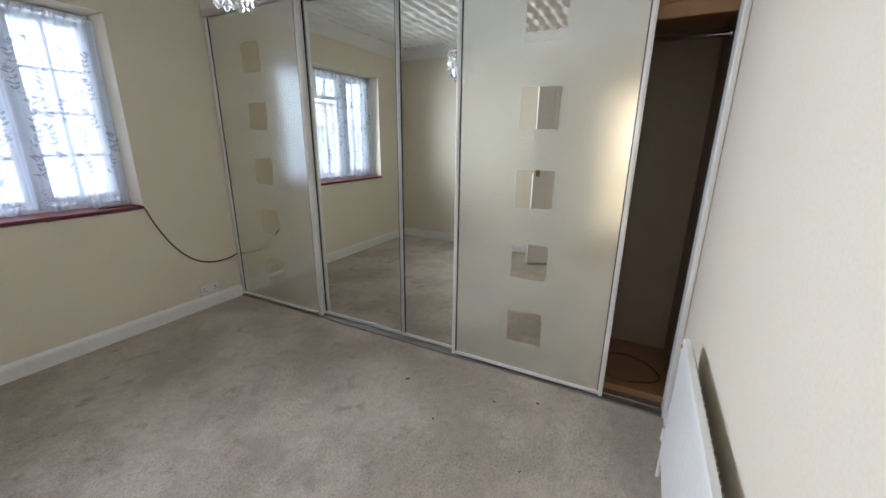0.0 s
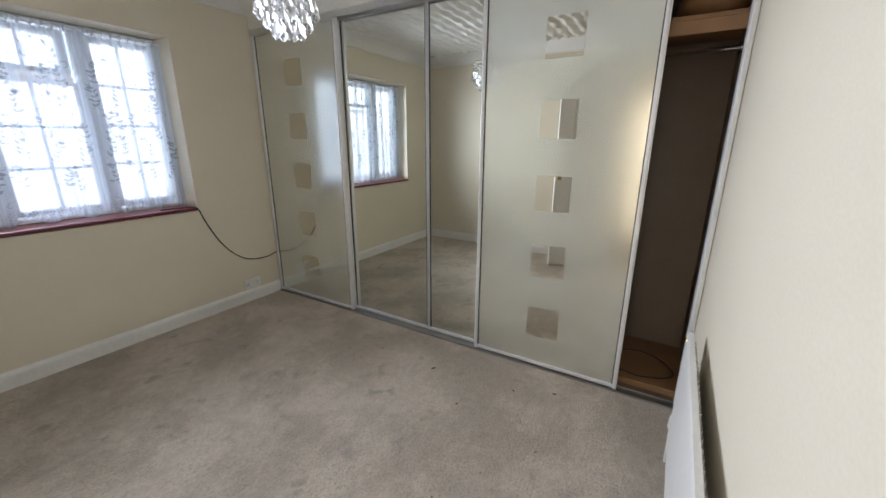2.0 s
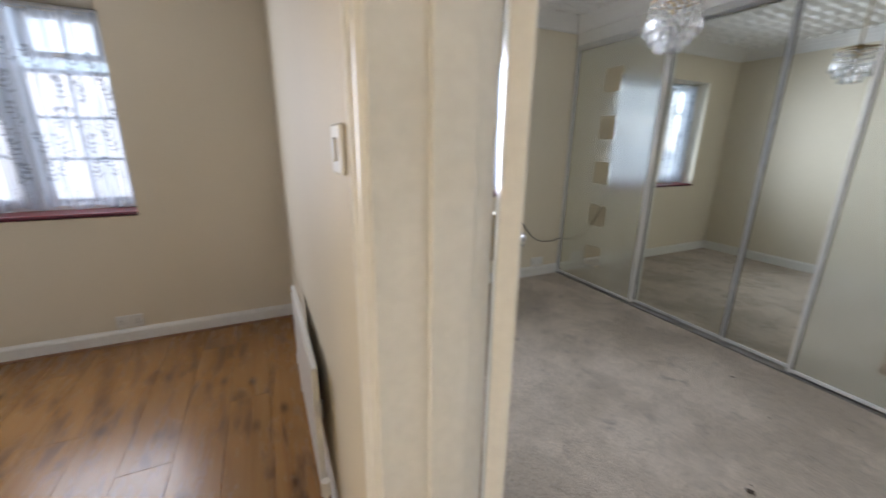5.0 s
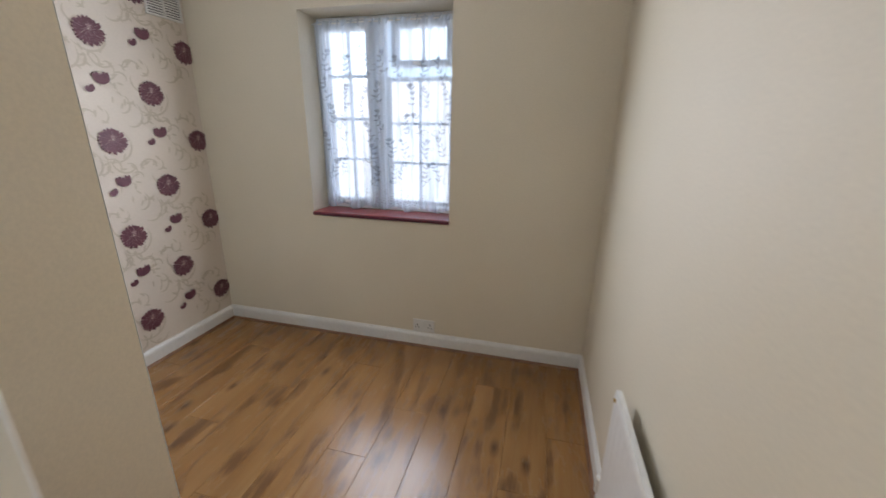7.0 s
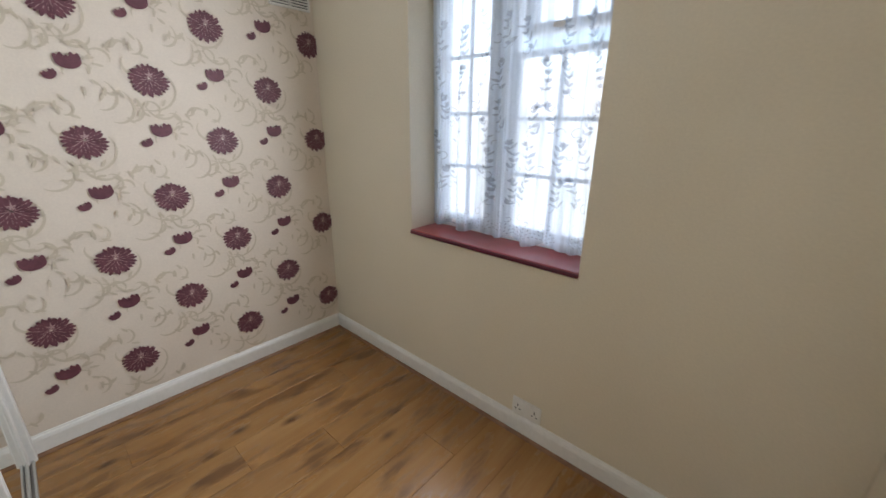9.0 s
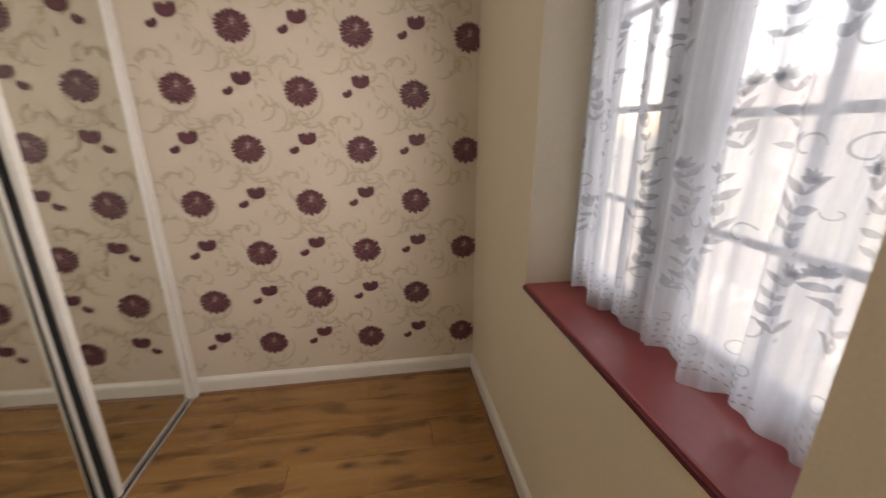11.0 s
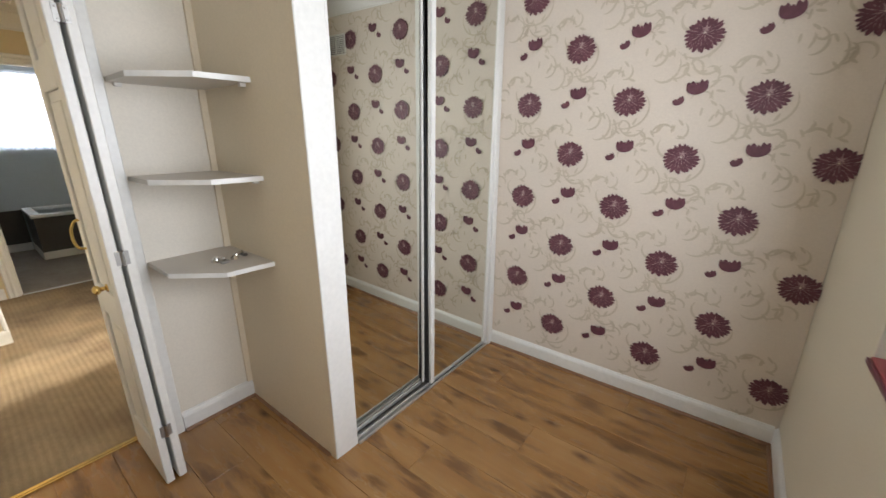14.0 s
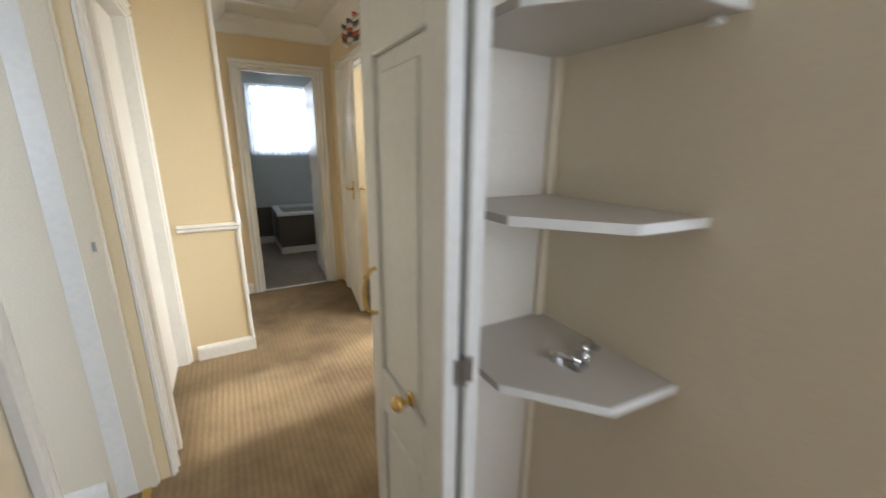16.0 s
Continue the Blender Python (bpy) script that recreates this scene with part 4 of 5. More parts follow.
part("shelf_lip", shape((XA + 0.115, XA + 0.135, -3.203, -1.0, 1.80, 1.86), bevel=0.004), TANWOOD, wardrobe)
part("hanging_rail", rod((XA + 0.30, -3.203, 1.76), (XA + 0.30, -1.02, 1.76), 0.0125), CHROME, wardrobe, "chrome hanging rail", smooth=True)
part("rail_bracket", rod((XA + 0.30, -3.203, 1.76), (XA + 0.30, -3.188, 1.76), 0.026), CHROME, wardrobe, smooth=True)
part("inner_side", shape((XA + 0.095, 3.245, -3.2055, -3.2035, 0.045, 2.165)), WARDROBE, wardrobe)
part("inner_divider", shape((XA + 0.10, 3.245, -1.0, -0.982, 0.045, 2.165)), WARDROBE, wardrobe)
holdall = thing("bag", (2.95, -3.05, 1.878), "brown cloth bag lying on the wardrobe shelf", "bag")
bm = ball((2.92, -3.06, 1.955), 0.1, (1.6, 1.5, 0.75), 20, 12)
for v in bm.verts:
    v.co += Vector(noise.noise_vector(v.co * 9)) * 0.018
    v.co.z = max(v.co.z, 1.879)
part("cloth", bm, TANWOOD, holdall, smooth=True)
loose = thing("cable", (2.85, -3.05, 0.045), "black cable lying in loops on the wardrobe floor", "cable")
part("cord", tube([(2.76, -2.72, 0.052), (2.80, -2.85, 0.14), (2.84, -2.98, 0.16), (2.88, -3.10, 0.11), (2.87, -3.17, 0.054), (2.80, -3.13, 0.051), (2.75, -3.0, 0.051), (2.73, -2.88, 0.075), (2.74, -2.75, 0.051)], 0.004), CABLE, loose, smooth=True)

# cable from the sill to the wardrobe
aerial = thing("cable", (2.0, -0.02, 0.862), "thin black cable drooping from the sill across the wall", "cable")
part("cord", tube([(1.78, 0.05, 0.866), (1.86, 0.03, 0.868), (1.95, -0.005, 0.867), (1.992, -0.024, 0.85), (2.03, -0.012, 0.76), (2.075, -0.012, 0.655), (2.13, -0.012, 0.555), (2.20, -0.012, 0.465), (2.29, -0.012, 0.392), (2.38, -0.014, 0.36), (2.47, -0.014, 0.352), (2.54, -0.014, 0.357), (2.62, -0.012, 0.38)], 0.0045), CABLE, aerial, smooth=True)


# ---- chandelier ----
CX, CY = 1.70, -1.585
lamp = thing("chandelier", (CX, CY, CEIL), "small crystal chandelier with hanging glass drops and brass fittings", "chandelier")
bm = rod((CX, CY, CEIL - 0.045), (CX, CY, CEIL - 0.012), 0.03, 20, 0.05)
part("ceiling_rose", bm, AGED, lamp, smooth=True)
part("stem", rod((CX, CY, 1.97), (CX, CY, CEIL - 0.04), 0.006), AGED, lamp, smooth=True)
bm = ball((CX, CY, 1.965), 0.028, (1, 1, 0.8))
rod((CX, CY, 1.90), (CX, CY, 1.965), 0.018, bm=bm)
part("hub", bm, AGED, lamp, smooth=True)
for r, z, n in ((0.105, 1.955, 18), (0.06, 1.945, 9)):
    part("ring", tube([(CX + r * math.cos(a), CY + r * math.sin(a), z) for a in (2 * math.pi * k / 16 for k in range(17))], 0.004, 6), AGED, lamp, smooth=True)
    for k in range(4):
        a = math.pi / 2 * k
        part("arm", rod((CX, CY, 1.965), (CX + r * math.cos(a), CY + r * math.sin(a), z), 0.003, 6), AGED, lamp)


def bead(r):
    bm = bmesh.new()
    bmesh.ops.create_icosphere(bm, subdivisions=1, radius=r)
    return bm


def drop():
    bm = rod((0, 0, 0), (0, 0, -0.05), 0.006, 6, 0.015)
    rod((0, 0, -0.05), (0, 0, -0.064), 0.015, 6, 0.004, bm=bm)
    return bm


drop_mesh = part("crystal_drop", drop(), CRYSTAL, lamp, world=False)
bead_mesh = part("crystal_bead", bead(0.009), CRYSTAL, lamp, world=False)
first = True
for r, z, n, long in ((0.105, 1.95, 16, 2), (0.078, 1.945, 12, 3), (0.046, 1.94, 7, 4)):
    for k in range(n):
        a = 2 * math.pi * k / n + r * 9
        x, y = r * math.cos(a), r * math.sin(a)
        for j in range(long):
            ob = new("crystal_bead", bead_mesh.data)
            ob.parent, ob.location = lamp, (x * (1 + 0.02 * j), y * (1 + 0.02 * j), z - CEIL - 0.016 - 0.032 * j)
            ob.rotation_euler = (j, k, 0.4 * j)
        ob = new("crystal_drop", drop_mesh.data)
        ob.parent, ob.location = lamp, (x * 1.08, y * 1.08, z - CEIL - 0.01 - 0.032 * long)
        ob.rotation_euler = (0.06 * math.sin(k * 2.1), 0.06 * math.cos(k * 1.7), k)
drop_mesh.location, bead_mesh.location = (0, 0, 1.80 - CEIL), (0, 0, 1.88 - CEIL)


# ---- radiators ----
def radiator(at, turn, length, height, deep, label):
    """Panel radiator in its own frame: along x, front towards -y, wall at y = 0."""
    ob = thing("radiator", at, label, "radiator", turn=turn)
    half, front = length / 2, -deep
    bm = bmesh.new()
    n = 96
    cols = []
    for i in range(n + 1):
        x = -half + length * i / n
        flute = 0.0012 * (0.5 + 0.5 * math.cos(2 * math.pi * x / 0.05))
        column = []
        for z, k in ((0.0, 0.6), (0.012, 0.15), (0.03, 0), (0.05, 1), (height - 0.05, 1), (height - 0.03, 0), (height - 0.012, 0.15), (height, 0.6)):
            d = flute if k == 1 else 0.006 * k
            column.append(bm.verts.new((x, front + d, z)))
        column += [bm.verts.new((x, front + 0.02, height)), bm.verts.new((x, front + 0.02, 0.0))]
        cols.append(column)
    for a, b in zip(cols, cols[1:]):
        m = len(a)
        for k in range(m):
            bm.faces.new((a[k], b[k], b[(k + 1) % m], a[(k + 1) % m]))
    bm.faces.new(cols[0])
    bm.faces.new(cols[-1])
    part("front_panel", bm, RADPAINT, ob, world=False)
    bm = bmesh.new()
    pts = []
    k, x = 0, -half + 0.04
    while x < half - 0.04:
        pts.append((x, front + (0.022 if k % 4 in (0, 1) else deep - 0.034)))
        x += 0.012 if k % 2 == 0 else 0.006
        k += 1
    low, high = ([bm.verts.new((x, y, z)) for x, y in pts] for z in (0.03, height - 0.01))
    for i in range(len(pts) - 1):
        bm.faces.new((low[i], low[i + 1], high[i + 1], high[i]))
    part("convector", bm, RADPAINT, ob, world=False)
    for s in (-1, 1):
        part("bracket", shape((s * (half - 0.24) - 0.010, s * (half - 0.24) + 0.010, front + 0.022, -0.001, height * 0.25, height * 0.4), bevel=0.001), RADPAINT, ob, world=False)
        bm = rod((s * half, front + 0.012, 0.03), (s * (half + 0.045), front + 0.012, 0.03), 0.009)
        rod((s * (half + 0.04), front + 0.012, -at[2] + 0.005), (s * (half + 0.04), front + 0.012, 0.045), 0.0075, bm=bm)
        rod((s * (half + 0.04), front + 0.012, 0.04), (s * (half + 0.04), front + 0.012, 0.095), 0.016, 14, 0.014, bm=bm)
        part("valve", bm, PLASTIC if s > 0 else RADPAINT, ob, "white radiator valve and pipe", world=False, smooth=False)
    part("bleed_screw", rod((-half - 0.004, front + 0.012, height - 0.025), (-half + 0.004, front + 0.012, height - 0.025), 0.008, bm=rod((-half + 0.02, front - 0.004, height - 0.025), (-half + 0.02, front + 0.004, height - 0.025), 0.007)), BRASS, ob, world=False)
    return ob


radiator((1.64, YS, 0.14), 180, 1.02, 0.505, 0.062, "white panel radiator on the cream bedroom wall")
radiator((0.0, -1.45, 0.14), -90, 0.78, 0.49, 0.056, "white panel radiator on the cream box-room wall")


# ---- sockets, switch and vent ----
def double_socket(at, turn):
    ob = thing("power_socket", at, "white plastic double power socket on the cream wall", "socket", turn=turn)
    part("plate", shape((-0.073, 0.073, -0.010, 0, -0.043, 0.043), bevel=0.004, segments=2), PLASTIC, ob, world=False)
    for s in (-1, 1):
        part("switch", shape((s * 0.02 - 0.006, s * 0.02 + 0.006, -0.014, -0.009, 0.012, 0.032), bevel=0.001), PLASTIC, ob, world=False)
        for dx, z, w, h in ((0, 0.008, 0.004, 0.008), (-0.011, -0.013, 0.007, 0.003), (0.011, -0.013, 0.007, 0.003)):
            part("pin_hole", shape((s * 0.043 + dx - w / 2, s * 0.043 + dx + w / 2, -0.0106, -0.0100, z - h, z + h)), DARK, ob, world=False)
    return ob


double_socket((2.337, 0, 0.15), 0)
double_socket((-1.007, 0, 0.15), 0)
switch = thing("light_switch", (0, -2.245, 1.30), "white plastic light switch on the cream wall", "switch")
part("plate", shape((-0.010, 0, -2.288, -2.202, 1.257, 1.343), bevel=0.004), PLASTIC, switch)
part("rocker", shape((-0.015, -0.009, -2.257, -2.233, 1.28, 1.32), bevel=0.002), PLASTIC, switch)
vent = thing("wall_vent", (XW, -0.138, 2.06), "white louvred air vent on the papered wall", "vent")
part("vent_frame", shape((XW, XW + 0.012, -0.253, -0.243, 1.985, 2.135), (XW, XW + 0.012, -0.033, -0.023, 1.985, 2.135), (XW, XW + 0.012, -0.243, -0.033, 1.985, 1.997), (XW, XW + 0.012, -0.243, -0.033, 2.123, 2.135), (XW, XW + 0.012, -0.143, -0.133, 1.997, 2.123), bevel=0.002), PLASTIC, vent)
part("backing", shape((XW + 0.0005, XW + 0.002, -0.244, -0.032, 1.996, 2.124)), DARK, vent)
for k in range(9):
    z = 2.003 + 0.0135 * k
    part("slat", shape((XW + 0.002, XW + 0.010, -0.243, -0.143, z, z + 0.007)), PLASTIC, vent)
    part("slat", shape((XW + 0.002, XW + 0.010, -0.133, -0.033, z, z + 0.007)), PLASTIC, vent)


# ---- box room: sliding mirror wardrobe and corner shelves ----
box_wardrobe = thing("mirror_wardrobe", (-1.9, -2.0, 0), "built-in wardrobe with two white-framed sliding mirror doors", "wardrobe")
part("side_panel", shape((-1.255, -1.2125, YB + 0.001, -1.5792, 0.0, CEIL - 0.002)), BOUNCECREAM, box_wardrobe, "cream painted side panel")
part("end_post", shape((-1.335, -1.2127, -1.579, -1.574, 0.0, CEIL - 0.002), (-1.335, -1.257, -1.66, -1.579, 0.0, CEIL - 0.002), bevel=0.003), WHITE, box_wardrobe, "white painted front edge")
part("wall_post", shape((XW + 0.001, -2.49, -1.70, -1.552, 0.0, CEIL - 0.002), bevel=0.004), WHITE, box_wardrobe)
part("header", shape((-2.49, -1.335, -1.70, -1.575, 2.16, CEIL - 0.002), bevel=0.002), WHITE, box_wardrobe)
part("bottom_track", shape((-2.49, -1.335, -1.650, -1.566, 0.0, 0.004)), STEEL, box_wardrobe, "dull steel floor of the sliding track")
for y in (-1.566, -1.598, -1.646):
    part("track_lip", shape((-2.49, -1.335, y - 0.004, y + 0.004, 0.0, 0.014), bevel=0.001), ALU, box_wardrobe, "silver track lip")
part("inner_back", shape((XW + 0.001, -1.256, YB + 0.001, YB + 0.006, 0.0, CEIL - 0.003)), WARDROBE, box_wardrobe)


def mirror_door(x0, x1, y, edge=0.028):
    z0, z1 = 0.012, 2.155
    door = part("sliding_door", shape((x0 + 0.01, x1 - 0.01, y - 0.018, y - 0.006, z0 + 0.01, z1 - 0.01)), WARDROBE, box_wardrobe)
    part("mirror", shape((x0 + 0.015, x1 - 0.015, y - 0.0055, y - 0.003, z0 + 0.012, z1 - 0.012)), MIRROR, door)
    for a, b in ((x0, x0 + edge), (x1 - 0.028, x1)):
        part("stile", shape((a, b, y - 0.024, y + 0.004, z0, z1), ((a + b) / 2 - (b - a) / 7, (a + b) / 2 + (b - a) / 7, y + 0.003, y + 0.007, z0, z1), bevel=0.0025), WHITE, door)
    part("bottom_rail", shape((x0 + 0.028, x1 - 0.028, y - 0.022, y + 0.002, z0, z0 + 0.02), bevel=0.002), ALU, door)
    part("top_rail", shape((x0 + 0.028, x1 - 0.028, y - 0.022, y + 0.002, z1 - 0.03, z1), bevel=0.002), WHITE, door)
    # the doors hang a little out of plumb, their heads towards the room
    pivot = Matrix.Translation((0, y + 2.0, 1.0))
    door.matrix_local = pivot @ Matrix.Rotation(-0.014, 4, "X") @ pivot.inverted()


mirror_door(-2.489, -1.888, -1.567)
# dark strip stands in for the shadowed gap between the door planes
part("seal", shape((-1.8835, -1.8805, -1.625, -1.590, 0.02, 2.15)), DARK, box_wardrobe, "black strip for the shadow gap between the doors")
mirror_door(-1.876, -1.337, -1.612, 0.008)
setting("trim", shape((-1.2149, -1.185, YB + 0.0005, YB + 0.016, 0.1, CEIL - 0.01), bevel=0.002), BOUNCECREAM, "cream batten in the corner of the recess", "batten")

SHELF = [(-1.214, YB + 0.001), (-0.868, YB + 0.001), (-0.868, -2.09), (-1.018, -1.918), (-1.214, -1.905)]
for z in (0.865, 1.236, 1.611):
    ob = thing("corner_shelf", (-1.05, -2.2, z), "greige corner shelf with white edging fixed in the recess", "shelf", "corner shelves")
    part("board", prism(SHELF, z, z + 0.0185), SHELFTOP, ob)
    bm = bmesh.new()
    for (ax, ay), (bx, by) in zip(SHELF[2:], SHELF[3:]):
        n = Vector((ay - by, bx - ax, 0)).normalized() * -0.0015
        lo = [bm.verts.new((x + n.x * s, y + n.y * s, zz)) for x, y in ((ax, ay), (bx, by)) for s in (0, 1) for zz in (z - 0.0008, z + 0.019)]
        bmesh.ops.convex_hull(bm, input=lo)
    part("white_edging", bm, WHITE, ob, "white edging strip")
    for bx, by in ((-0.90, YB + 0.012), (-1.2, -1.95)):
        part("shelf_support", shape((bx - 0.012, bx + 0.012, by - 0.01, by + 0.01, z - 0.014, z), bevel=0.002), PLASTIC, ob)
ZS = 0.8835
for x, y, turn in ((-1.052, -2.10, 100), (-1.125, -2.085, 190)):
    ob = thing("metal_fitting", (x, y, ZS), "small chrome furniture fitting lying on the shelf", "fitting", "loose fittings", turn=turn)
    part("cup", rod((0, 0, 0.0), (0, 0, 0.016), 0.018, 16, 0.015), CHROME, ob, world=False, smooth=False)
    part("stem", rod((0.0, 0, 0.018), (0.05, 0.012, 0.018), 0.0075, 10), CHROME, ob, world=False, smooth=True)
    part("foot", shape((0.04, 0.062, -0.008, 0.03, 0.0, 0.012), bevel=0.003), STEEL, ob, world=False)


# ---- landing and bathroom things ----
bath = thing("bathtub", (-1.45, -7.1, 0), "white bath with dark grey side panels", "bathtub")
part("side_panel", shape((-1.95, -0.915, -6.735, -6.72, 0.09, 0.50), (-0.93, -0.915, -7.46, -6.735, 0.09, 0.50)), BATHGREY, bath, "dark grey bath panel")
part("plinth", shape((-1.95, -0.908, -6.73, -6.712, 0.0, 0.09), (-0.925, -0.908, -7.46, -6.73, 0.0, 0.09), bevel=0.002), WHITE, bath)
part("rim", shape((-1.97, -0.89, -6.78, -6.70, 0.50, 0.545), (-1.97, -0.89, -7.465, -7.40, 0.50, 0.545), (-0.98, -0.89, -7.40, -6.78, 0.50, 0.545), (-1.97, -1.90, -7.40, -6.78, 0.50, 0.545), bevel=0.012, segments=3), BATHWHITE, bath, smooth=False)
part("basin", shape((-1.90, -0.98, -7.40, -6.78, 0.2, 0.24), (-1.90, -1.88, -7.40, -6.78, 0.24, 0.51), (-1.0, -0.98, -7.40, -6.78, 0.24, 0.51)), BATHWHITE, bath)
setting("trim", shape((-0.90, -0.425, -7.468, -7.455, 0.1, 0.52)), BATHGREY, "dark grey wall panel beside the bath", "wall panel")
valance = thing("curtain", (-1.34, -4.7, 2.1), "striped white, red and grey cloth hung above the landing door", "curtain")
for k, mat in enumerate((CLOTHWHITE, CLOTHRED, CLOTHWHITE, CLOTHGREY, CLOTHWHITE, CLOTHRED, CLOTHGREY, CLOTHWHITE)):
    bm = bmesh.new()
    z1 = 2.33 - 0.032 * k
    lo = [[bm.verts.new((-1.335 + 0.012 * math.sin(i * 0.8) + 0.0005, -4.32 - 0.02 * i, z + 0.02 * math.sin(i * 0.5) + 0.003 * i)) for z in (z1 - 0.032, z1)] for i in range(26)]
    for a, b in zip(lo, lo[1:]):
        bm.faces.new((a[0], b[0], b[1], a[1]))
    ob = part("stripe", bm, mat, valance, smooth=True)
    ob.modifiers.new("thickness", "SOLIDIFY").thickness = 0.003
hatch = thing("loft_hatch", (-0.75, -4.7, CEIL), "white loft hatch frame in the landing ceiling", "hatch")
part("frame", shape((-1.05, -1.0, -5.0, -4.4, CEIL - 0.016, CEIL), (-0.5, -0.45, -5.0, -4.4, CEIL - 0.016, CEIL), (-1.0, -0.5, -5.0, -4.95, CEIL - 0.016, CEIL), (-1.0, -0.5, -4.45, -4.4, CEIL - 0.016, CEIL), bevel=0.003), WHITE, hatch)
thermo = thing("door_stop_button", (-0.462, -5.40, 1.18), "small brown round button on the landing wall", "button")
part("button", rod((-0.462, -5.40, 1.18), (-0.462, -5.385, 1.18), 0.012), BRASS, thermo)

# specks lying on the beige carpet
for x, y, s in ((2.265, -1.918, 0.014), (1.487, -2.401, 0.017), (1.52, -2.385, 0.006), (2.31, -2.42, 0.008), (2.40, -2.62, 0.009), (1.95, -2.66, 0.006), (2.05, -2.2, 0.006), (1.72, -2.5, 0.005)):
    bm = bmesh.new()
    bmesh.ops.create_icosphere(bm, subdivisions=2, radius=s, matrix=Matrix.Translation((x, y, 0.003)) @ Matrix.Rotation(x * 40, 4, "Z") @ Matrix.Diagonal((1, 0.55, 0.2, 1)))
    for v in bm.verts:
        v.co += Vector(noise.noise_vector(v.co * 90)) * s * 0.75
        v.co.z = max(v.co.z, 0.001)
    tagged(part("debris", bm, CRUMB), "small dark crumb of dirt on the carpet", "debris", "crumbs on the carpet")


# ---- papered wall: flowers, buds and swirls ----
def petal(bm, cx, cy, length, width, turn, lift=0.0, hook=0.25):
    left, right = [], []
    steps = 4
    for k in range(steps + 1):
        s = k / steps
        w = width * (math.sin(math.pi * (0.12 + 0.8 * s)) ** 0.8)
        bend = hook * width * s * s
        for side, to in ((1, left), (-1, right)):
            a, b = s * length, side * w + bend
            to.append(bm.verts.new((lift, cx + a * math.cos(turn) - b * math.sin(turn), cy + a * math.sin(turn) + b * math.cos(turn))))
    for k in range(steps):
        bm.faces.new((left[k], left[k + 1], right[k + 1], right[k]))


def bloom():
    """A chrysanthemum seen half from the side: rings of pointed petals round a high centre, wider than tall, pale lines between them."""
    rnd = random.Random(8)
    dark, pale = bmesh.new(), bmesh.new()
    for ring, (n, r0, length, width) in enumerate(((25, 0.040, 0.034, 0.0080), (21, 0.027, 0.034, 0.0074), (15, 0.014, 0.030, 0.0066), (9, 0.004, 0.023, 0.0056))):
        for k in range(n):
            a = 2 * math.pi * (k + 0.5 * (ring % 2)) / n + rnd.uniform(-0.07, 0.07)
            cx, cy = r0 * math.cos(a), r0 * math.sin(a) * 0.86 + 0.012 * ring / 4
            long = length * rnd.uniform(0.85, 1.12)
            petal(dark, cx, cy, long, width * rnd.uniform(0.85, 1.1), a + rnd.uniform(-0.12, 0.12), 0.0006 + 0.0002 * ring)
            half = a + math.pi / n
            petal(pale, r0 * math.cos(half), r0 * math.sin(half) * 0.86 + 0.012 * ring / 4, long * 0.66, 0.0012, half, 0.0007 + 0.0002 * ring, 1.5)
    for k in range(5):
        petal(pale, 0.004, 0.024, 0.014, 0.0030, k * 1.257 + 0.3, 0.0017)
    return dark, pale


def bud(size, seed):
    """A half-open bud: a rounded cup with five pointed petal tips."""
    rnd = random.Random(seed)
    bm = bmesh.new()
    rim = [(size * math.cos(a), size * 0.72 * math.sin(a)) for a in (math.pi * (1 + k / 14) for k in range(15))]
    tips = 5
    for k in range(tips * 4):
        x = size * (1 - 2 * (k + 0.5) / (tips * 4))
        s = (k % 4 + 0.5) / 4
        rise = (0.30, 0.42, 0.20, 0.42, 0.30)[k // 4] + 0.34 * math.sin(math.pi * s) ** 0.8 * rnd.uniform(0.9, 1.1)
        rim.append((x * (1.04 if k < 4 or k >= 16 else 1.0), rise * size))
    hub = bm.verts.new((0.0006, 0, -0.25 * size))
    ring = [bm.verts.new((0.0006, a, b)) for a, b in rim]
    for k in range(len(ring)):
        bm.faces.new((hub, ring[k], ring[(k + 1) % len(ring)]))
    return bm


def swirl(bm, cx, cy, r, turn, hand, width, lift):
    inner, outer = [], []
    n = 13
    for k in range(n):
        s = k / (n - 1)
        a = turn + hand * s * 2.7
        rr = r * (1.25 - 0.6 * s)
        w = width * (0.3 + 1.1 * math.sin(math.pi * s))
        for to, q in ((inner, rr - w), (outer, rr + w)):
            to.append(bm.verts.new((lift, cx + q * math.cos(a), cy + q * math.sin(a))))
    for k in range(n - 1):
        bm.faces.new((inner[k], inner[k + 1], outer[k + 1], outer[k]))


dark, pale = bloom()
dark_mesh = part("flower_print", dark, PETAL, wall_west, "purple chrysanthemum printed on the paper", world=False)
pale_mesh = part("flower_veins", pale, PETALPALE, wall_west, world=False)
bud_mesh = part("bud_print", bud(0.041, 1), PETAL, wall_west, world=False)
small_mesh = part("bud_print", bud(0.023, 2), PETAL, wall_west, world=False)
rnd = random.Random(21)
first = {}
PY, PZ = 0.5265, 0.5175
spots = []
for row in range(-1, 6):
    for shift, y0, z0 in ((0, -0.062, 0.270), (1, -0.325, 0.529)):
        for k in range(4):
            y, z = y0 - PY * k, z0 + PZ * row
            spots.append((y + 0.004 + 0.0145 * (z - 1.3), z - 0.004 - 0.015 * (y + 0.06)))   # the paper hangs a little askew
count = 0
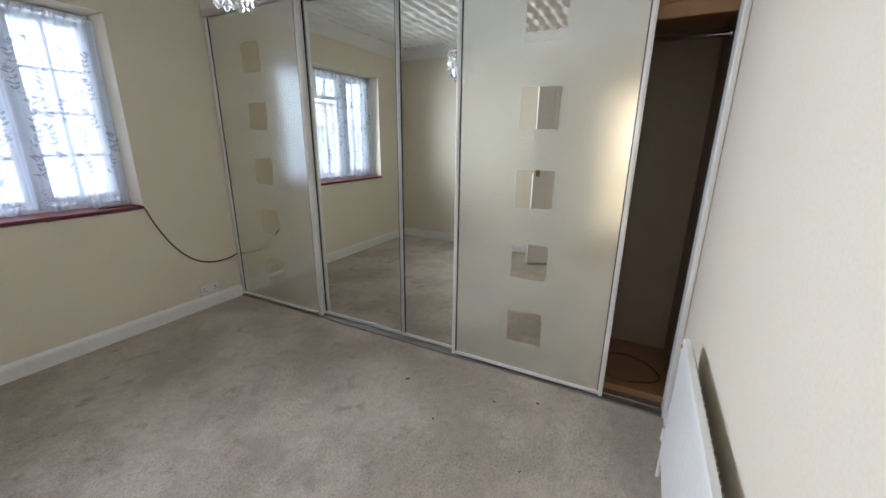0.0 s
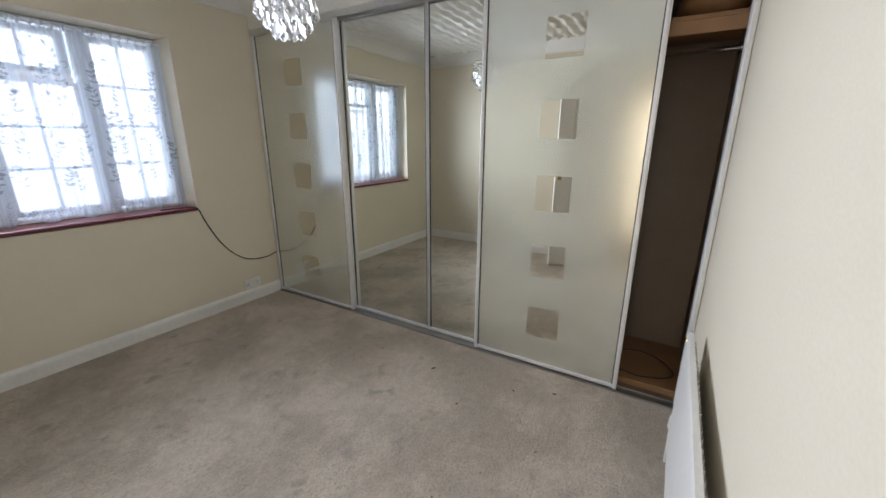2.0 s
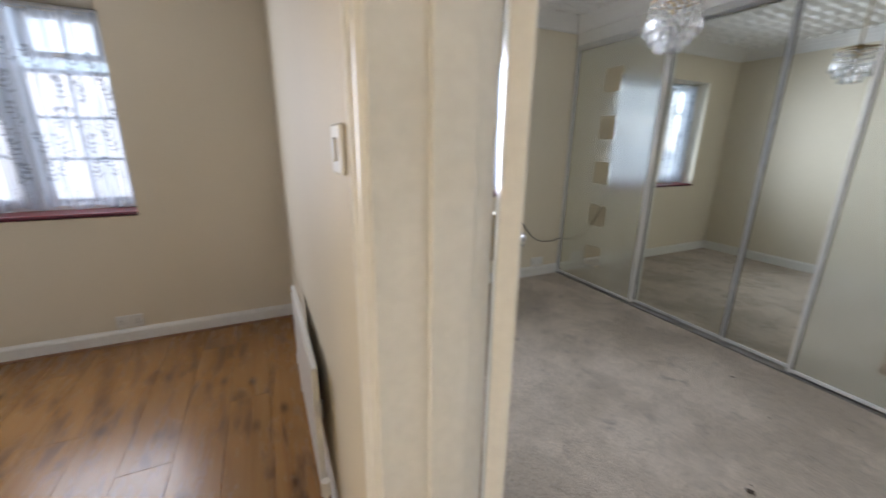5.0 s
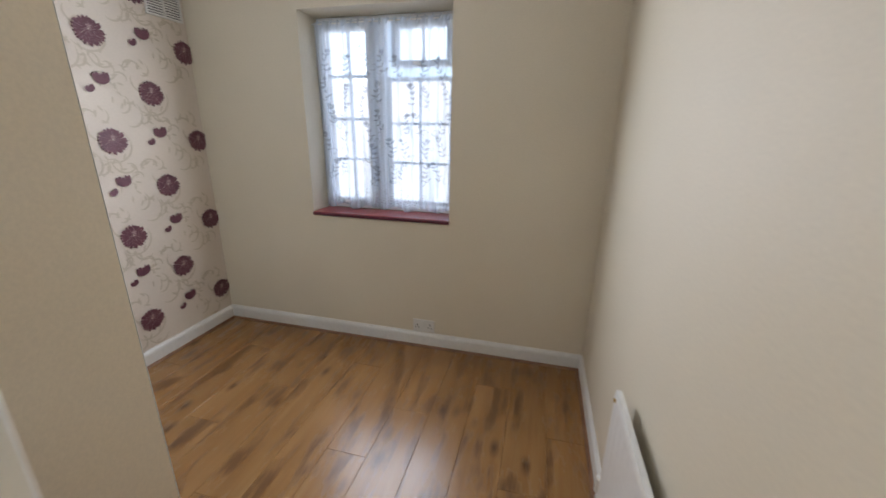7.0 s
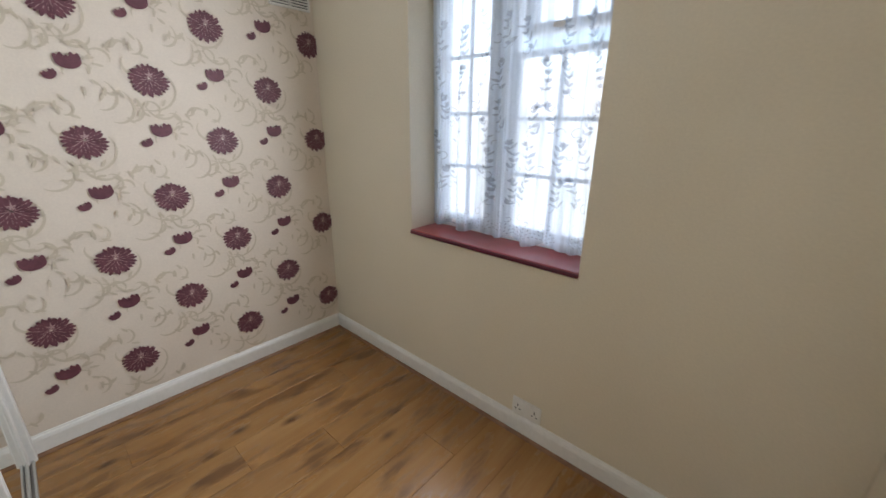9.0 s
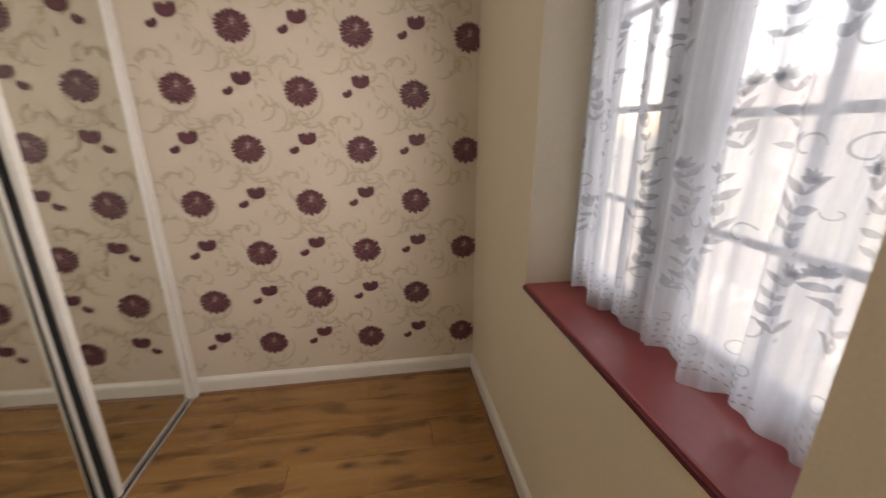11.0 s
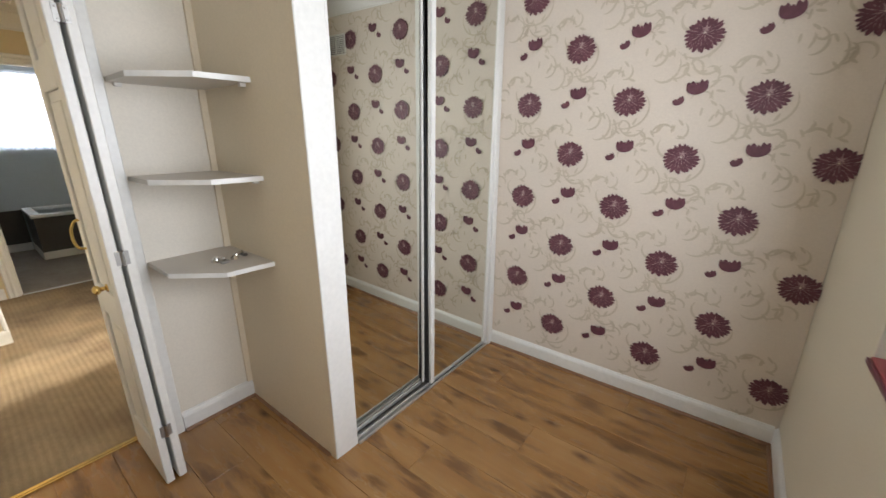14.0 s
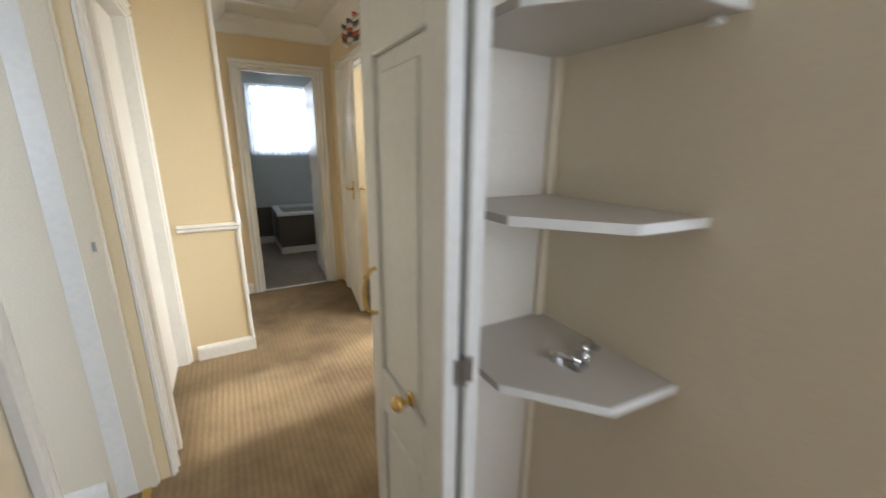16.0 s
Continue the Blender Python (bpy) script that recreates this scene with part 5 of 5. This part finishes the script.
for y, z in spots:
    if not (0.13 < z < CEIL - 0.13 and -1.6 < y):
        continue
    for source, dy, dz, spin in ((dark_mesh, 0, 0, 0), (pale_mesh, 0, 0, 0), (bud_mesh, -0.252, 0.054, 0.1), (small_mesh, -0.316, 0.0, 0.45)):
        yy, zz = y + dy, z + dz
        if yy > -0.04 or yy < -1.575 or zz < 0.13:
            continue
        ob = source if source not in first else new(source.name.split(".")[0], source.data)
        if source in first:
            ob.parent = wall_west
        first[source] = True
        ob.location = (XW + 0.006, yy, zz)
        ob.rotation_euler = (spin, 0, 0)
bm = bmesh.new()
for y, z in [(y, z) for y, z in spots] + [(0.205, 0.535 + PZ * r) for r in range(-1, 5)]:
    for dy, dz, r, turn, hand, w in ((-0.10, 0.10, 0.05, 0.3, 1, 0.0042), (-0.155, 0.06, 0.035, 2.6, -1, 0.0038), (-0.08, -0.11, 0.045, 4.2, 1, 0.0042), (-0.185, -0.075, 0.055, 1.2, -1, 0.0042),
                                     (-0.215, 0.105, 0.04, 5.2, 1, 0.0036), (-0.13, -0.035, 0.03, 3.3, 1, 0.0034), (-0.035, 0.125, 0.035, 1.0, -1, 0.0036), (-0.24, 0.0, 0.045, 0.2, 1, 0.0036),
                                     (-0.02, -0.135, 0.038, 2.2, -1, 0.0036), (-0.12, 0.155, 0.028, 4.0, 1, 0.0032), (-0.05, 0.075, 0.06, 5.6, -1, 0.004), (-0.21, 0.16, 0.065, 2.9, 1, 0.004), (-0.15, -0.13, 0.07, 0.8, -1, 0.004), (0.01, 0.0, 0.10, 3.9, 1, 0.0036)):
        yy, zz = y + dy + rnd.uniform(-0.008, 0.008), z + dz + rnd.uniform(-0.008, 0.008)
        if -1.55 < yy < -0.06 and 0.16 < zz < CEIL - 0.16:
            count += 1
            swirl(bm, yy, zz, r * rnd.uniform(0.9, 1.15), turn + rnd.uniform(-0.3, 0.3), hand, w, 0.0012 + 0.00012 * (count % 19))
            for q in range(2):
                petal(bm, yy + r * math.cos(turn + q), zz + r * math.sin(turn + q), 0.034, 0.0055, turn + 1.2 + 2.2 * q, 0.0035 + 0.00012 * ((2 * count + q) % 23))
bm.transform(Matrix.Translation((XW, 0, 0)))
print_swirls = part("swirl_print", bm, SWIRL, wall_west, "pale beige tendrils printed on the paper")
print_swirls["kind"] = "stuff"


# ---- outside, seen through the nets ----
setting("ground", shape((-300, 300, 0.3, 600, -2.85, -2.75)), GRASS, "lawn and gardens below the windows", "ground")
setting("road", shape((-120, 120, 9, 15, -2.749, -2.73)), ASPHALT, "asphalt street", "road")
setting("pavement", shape((-120, 120, 7, 8.9, -2.749, -2.63), bevel=0.0), CONCRETE, "concrete pavement with a kerb", "pavement")


def house(x, y, wide, tint):
    ob = thing("house", (x, y, -2.75), "two-storey house with a tiled roof across the street", "house", "houses across the street")
    z = -2.75
    part("wall", shape((x - wide / 2, x + wide / 2, y, y + 7, z, z + 5.1)), tint, ob)
    bm = bmesh.new()
    rows = [[bm.verts.new((xx, yy, zz)) for yy, zz in ((y - 0.4, z + 4.95), (y + 3.5, z + 7.6), (y + 7.4, z + 4.95))] for xx in (x - wide / 2 - 0.3, x + wide / 2 + 0.3)]
    bm.faces.new((rows[0][0], rows[0][1], rows[1][1], rows[1][0]))
    bm.faces.new((rows[0][1], rows[0][2], rows[1][2], rows[1][1]))
    bm.faces.new(rows[0])
    bm.faces.new(rows[1])
    bm.faces.new((rows[0][0], rows[1][0], rows[1][2], rows[0][2]))
    part("roof", bm, ROOFTILE, ob)
    for zz in (z + 0.9, z + 3.4):
        for s in (-0.27, 0.27):
            c = x + s * wide
            w = part("window", shape((c - 0.8, c + 0.8, y - 0.05, y, zz, zz + 1.2), bevel=0.01), UPVC, ob)
            for q in (-0.4, 0.4):
                part("pane", shape((c + q - 0.33, c + q + 0.33, y - 0.06, y - 0.051, zz + 0.08, zz + 1.12)), DARK, w)
    part("door", shape((x - 0.45, x + 0.45, y - 0.05, y, z, z + 2.05), bevel=0.01), UPVC, ob)


for k, tint in enumerate((RENDERED, BRICK, RENDERED, RENDERED, BRICK)):
    house(-24 + 11.5 * k, 24 + 0.6 * (k % 2), 8.5, tint)
bm = bmesh.new()
rnd = random.Random(4)
for k in range(2600):
    p = Vector((rnd.uniform(-14, 16), 6.2 + rnd.gauss(0, 0.28), -2.72 + abs(rnd.gauss(0.55, 0.32))))
    m = Matrix.Translation(p) @ Euler((rnd.uniform(0, 6), rnd.uniform(0, 6), rnd.uniform(0, 6))).to_matrix().to_4x4() @ Matrix.Diagonal((0.10, 0.05, 1, 1))
    vs = [bm.verts.new(m @ Vector(c)) for c in ((-1, -1, 0), (1, -1, 0), (1, 1, 0), (-1, 1, 0))]
    bm.faces.new(vs)
tagged(part("hedge", bm, LEAF), "clipped green hedge along the front gardens", "hedge", "", "stuff")

# ---- laminate planks, last ----
PW, PL = 0.1945, 1.285
rnd = random.Random(12)
plank_mesh = {}
xs = XW + 0.002
i = 0
while xs < -0.004:
    wide = min(PW, -0.002 - xs)
    y = -0.002
    step = [0.62, 1.285, 0.31, 0.95][i % 4]
    while y > YL - 0.012:
        long = min(step, y - (YL - 0.014))
        key = (round(wide, 4), round(long, 4))
        if key not in plank_mesh:
            ob = part("plank", shape((0.0004, wide - 0.0004, -long + 0.0004, -0.0004, -0.008, 0.0), bevel=0.0009), PLANK, floor_box, world=False)
            plank_mesh[key] = ob.data
        else:
            ob = new("plank", plank_mesh[key])
            ob.parent = floor_box
        ob.location = (xs, y, 0)
        y -= long
        step = PL
    xs += PW
    i += 1
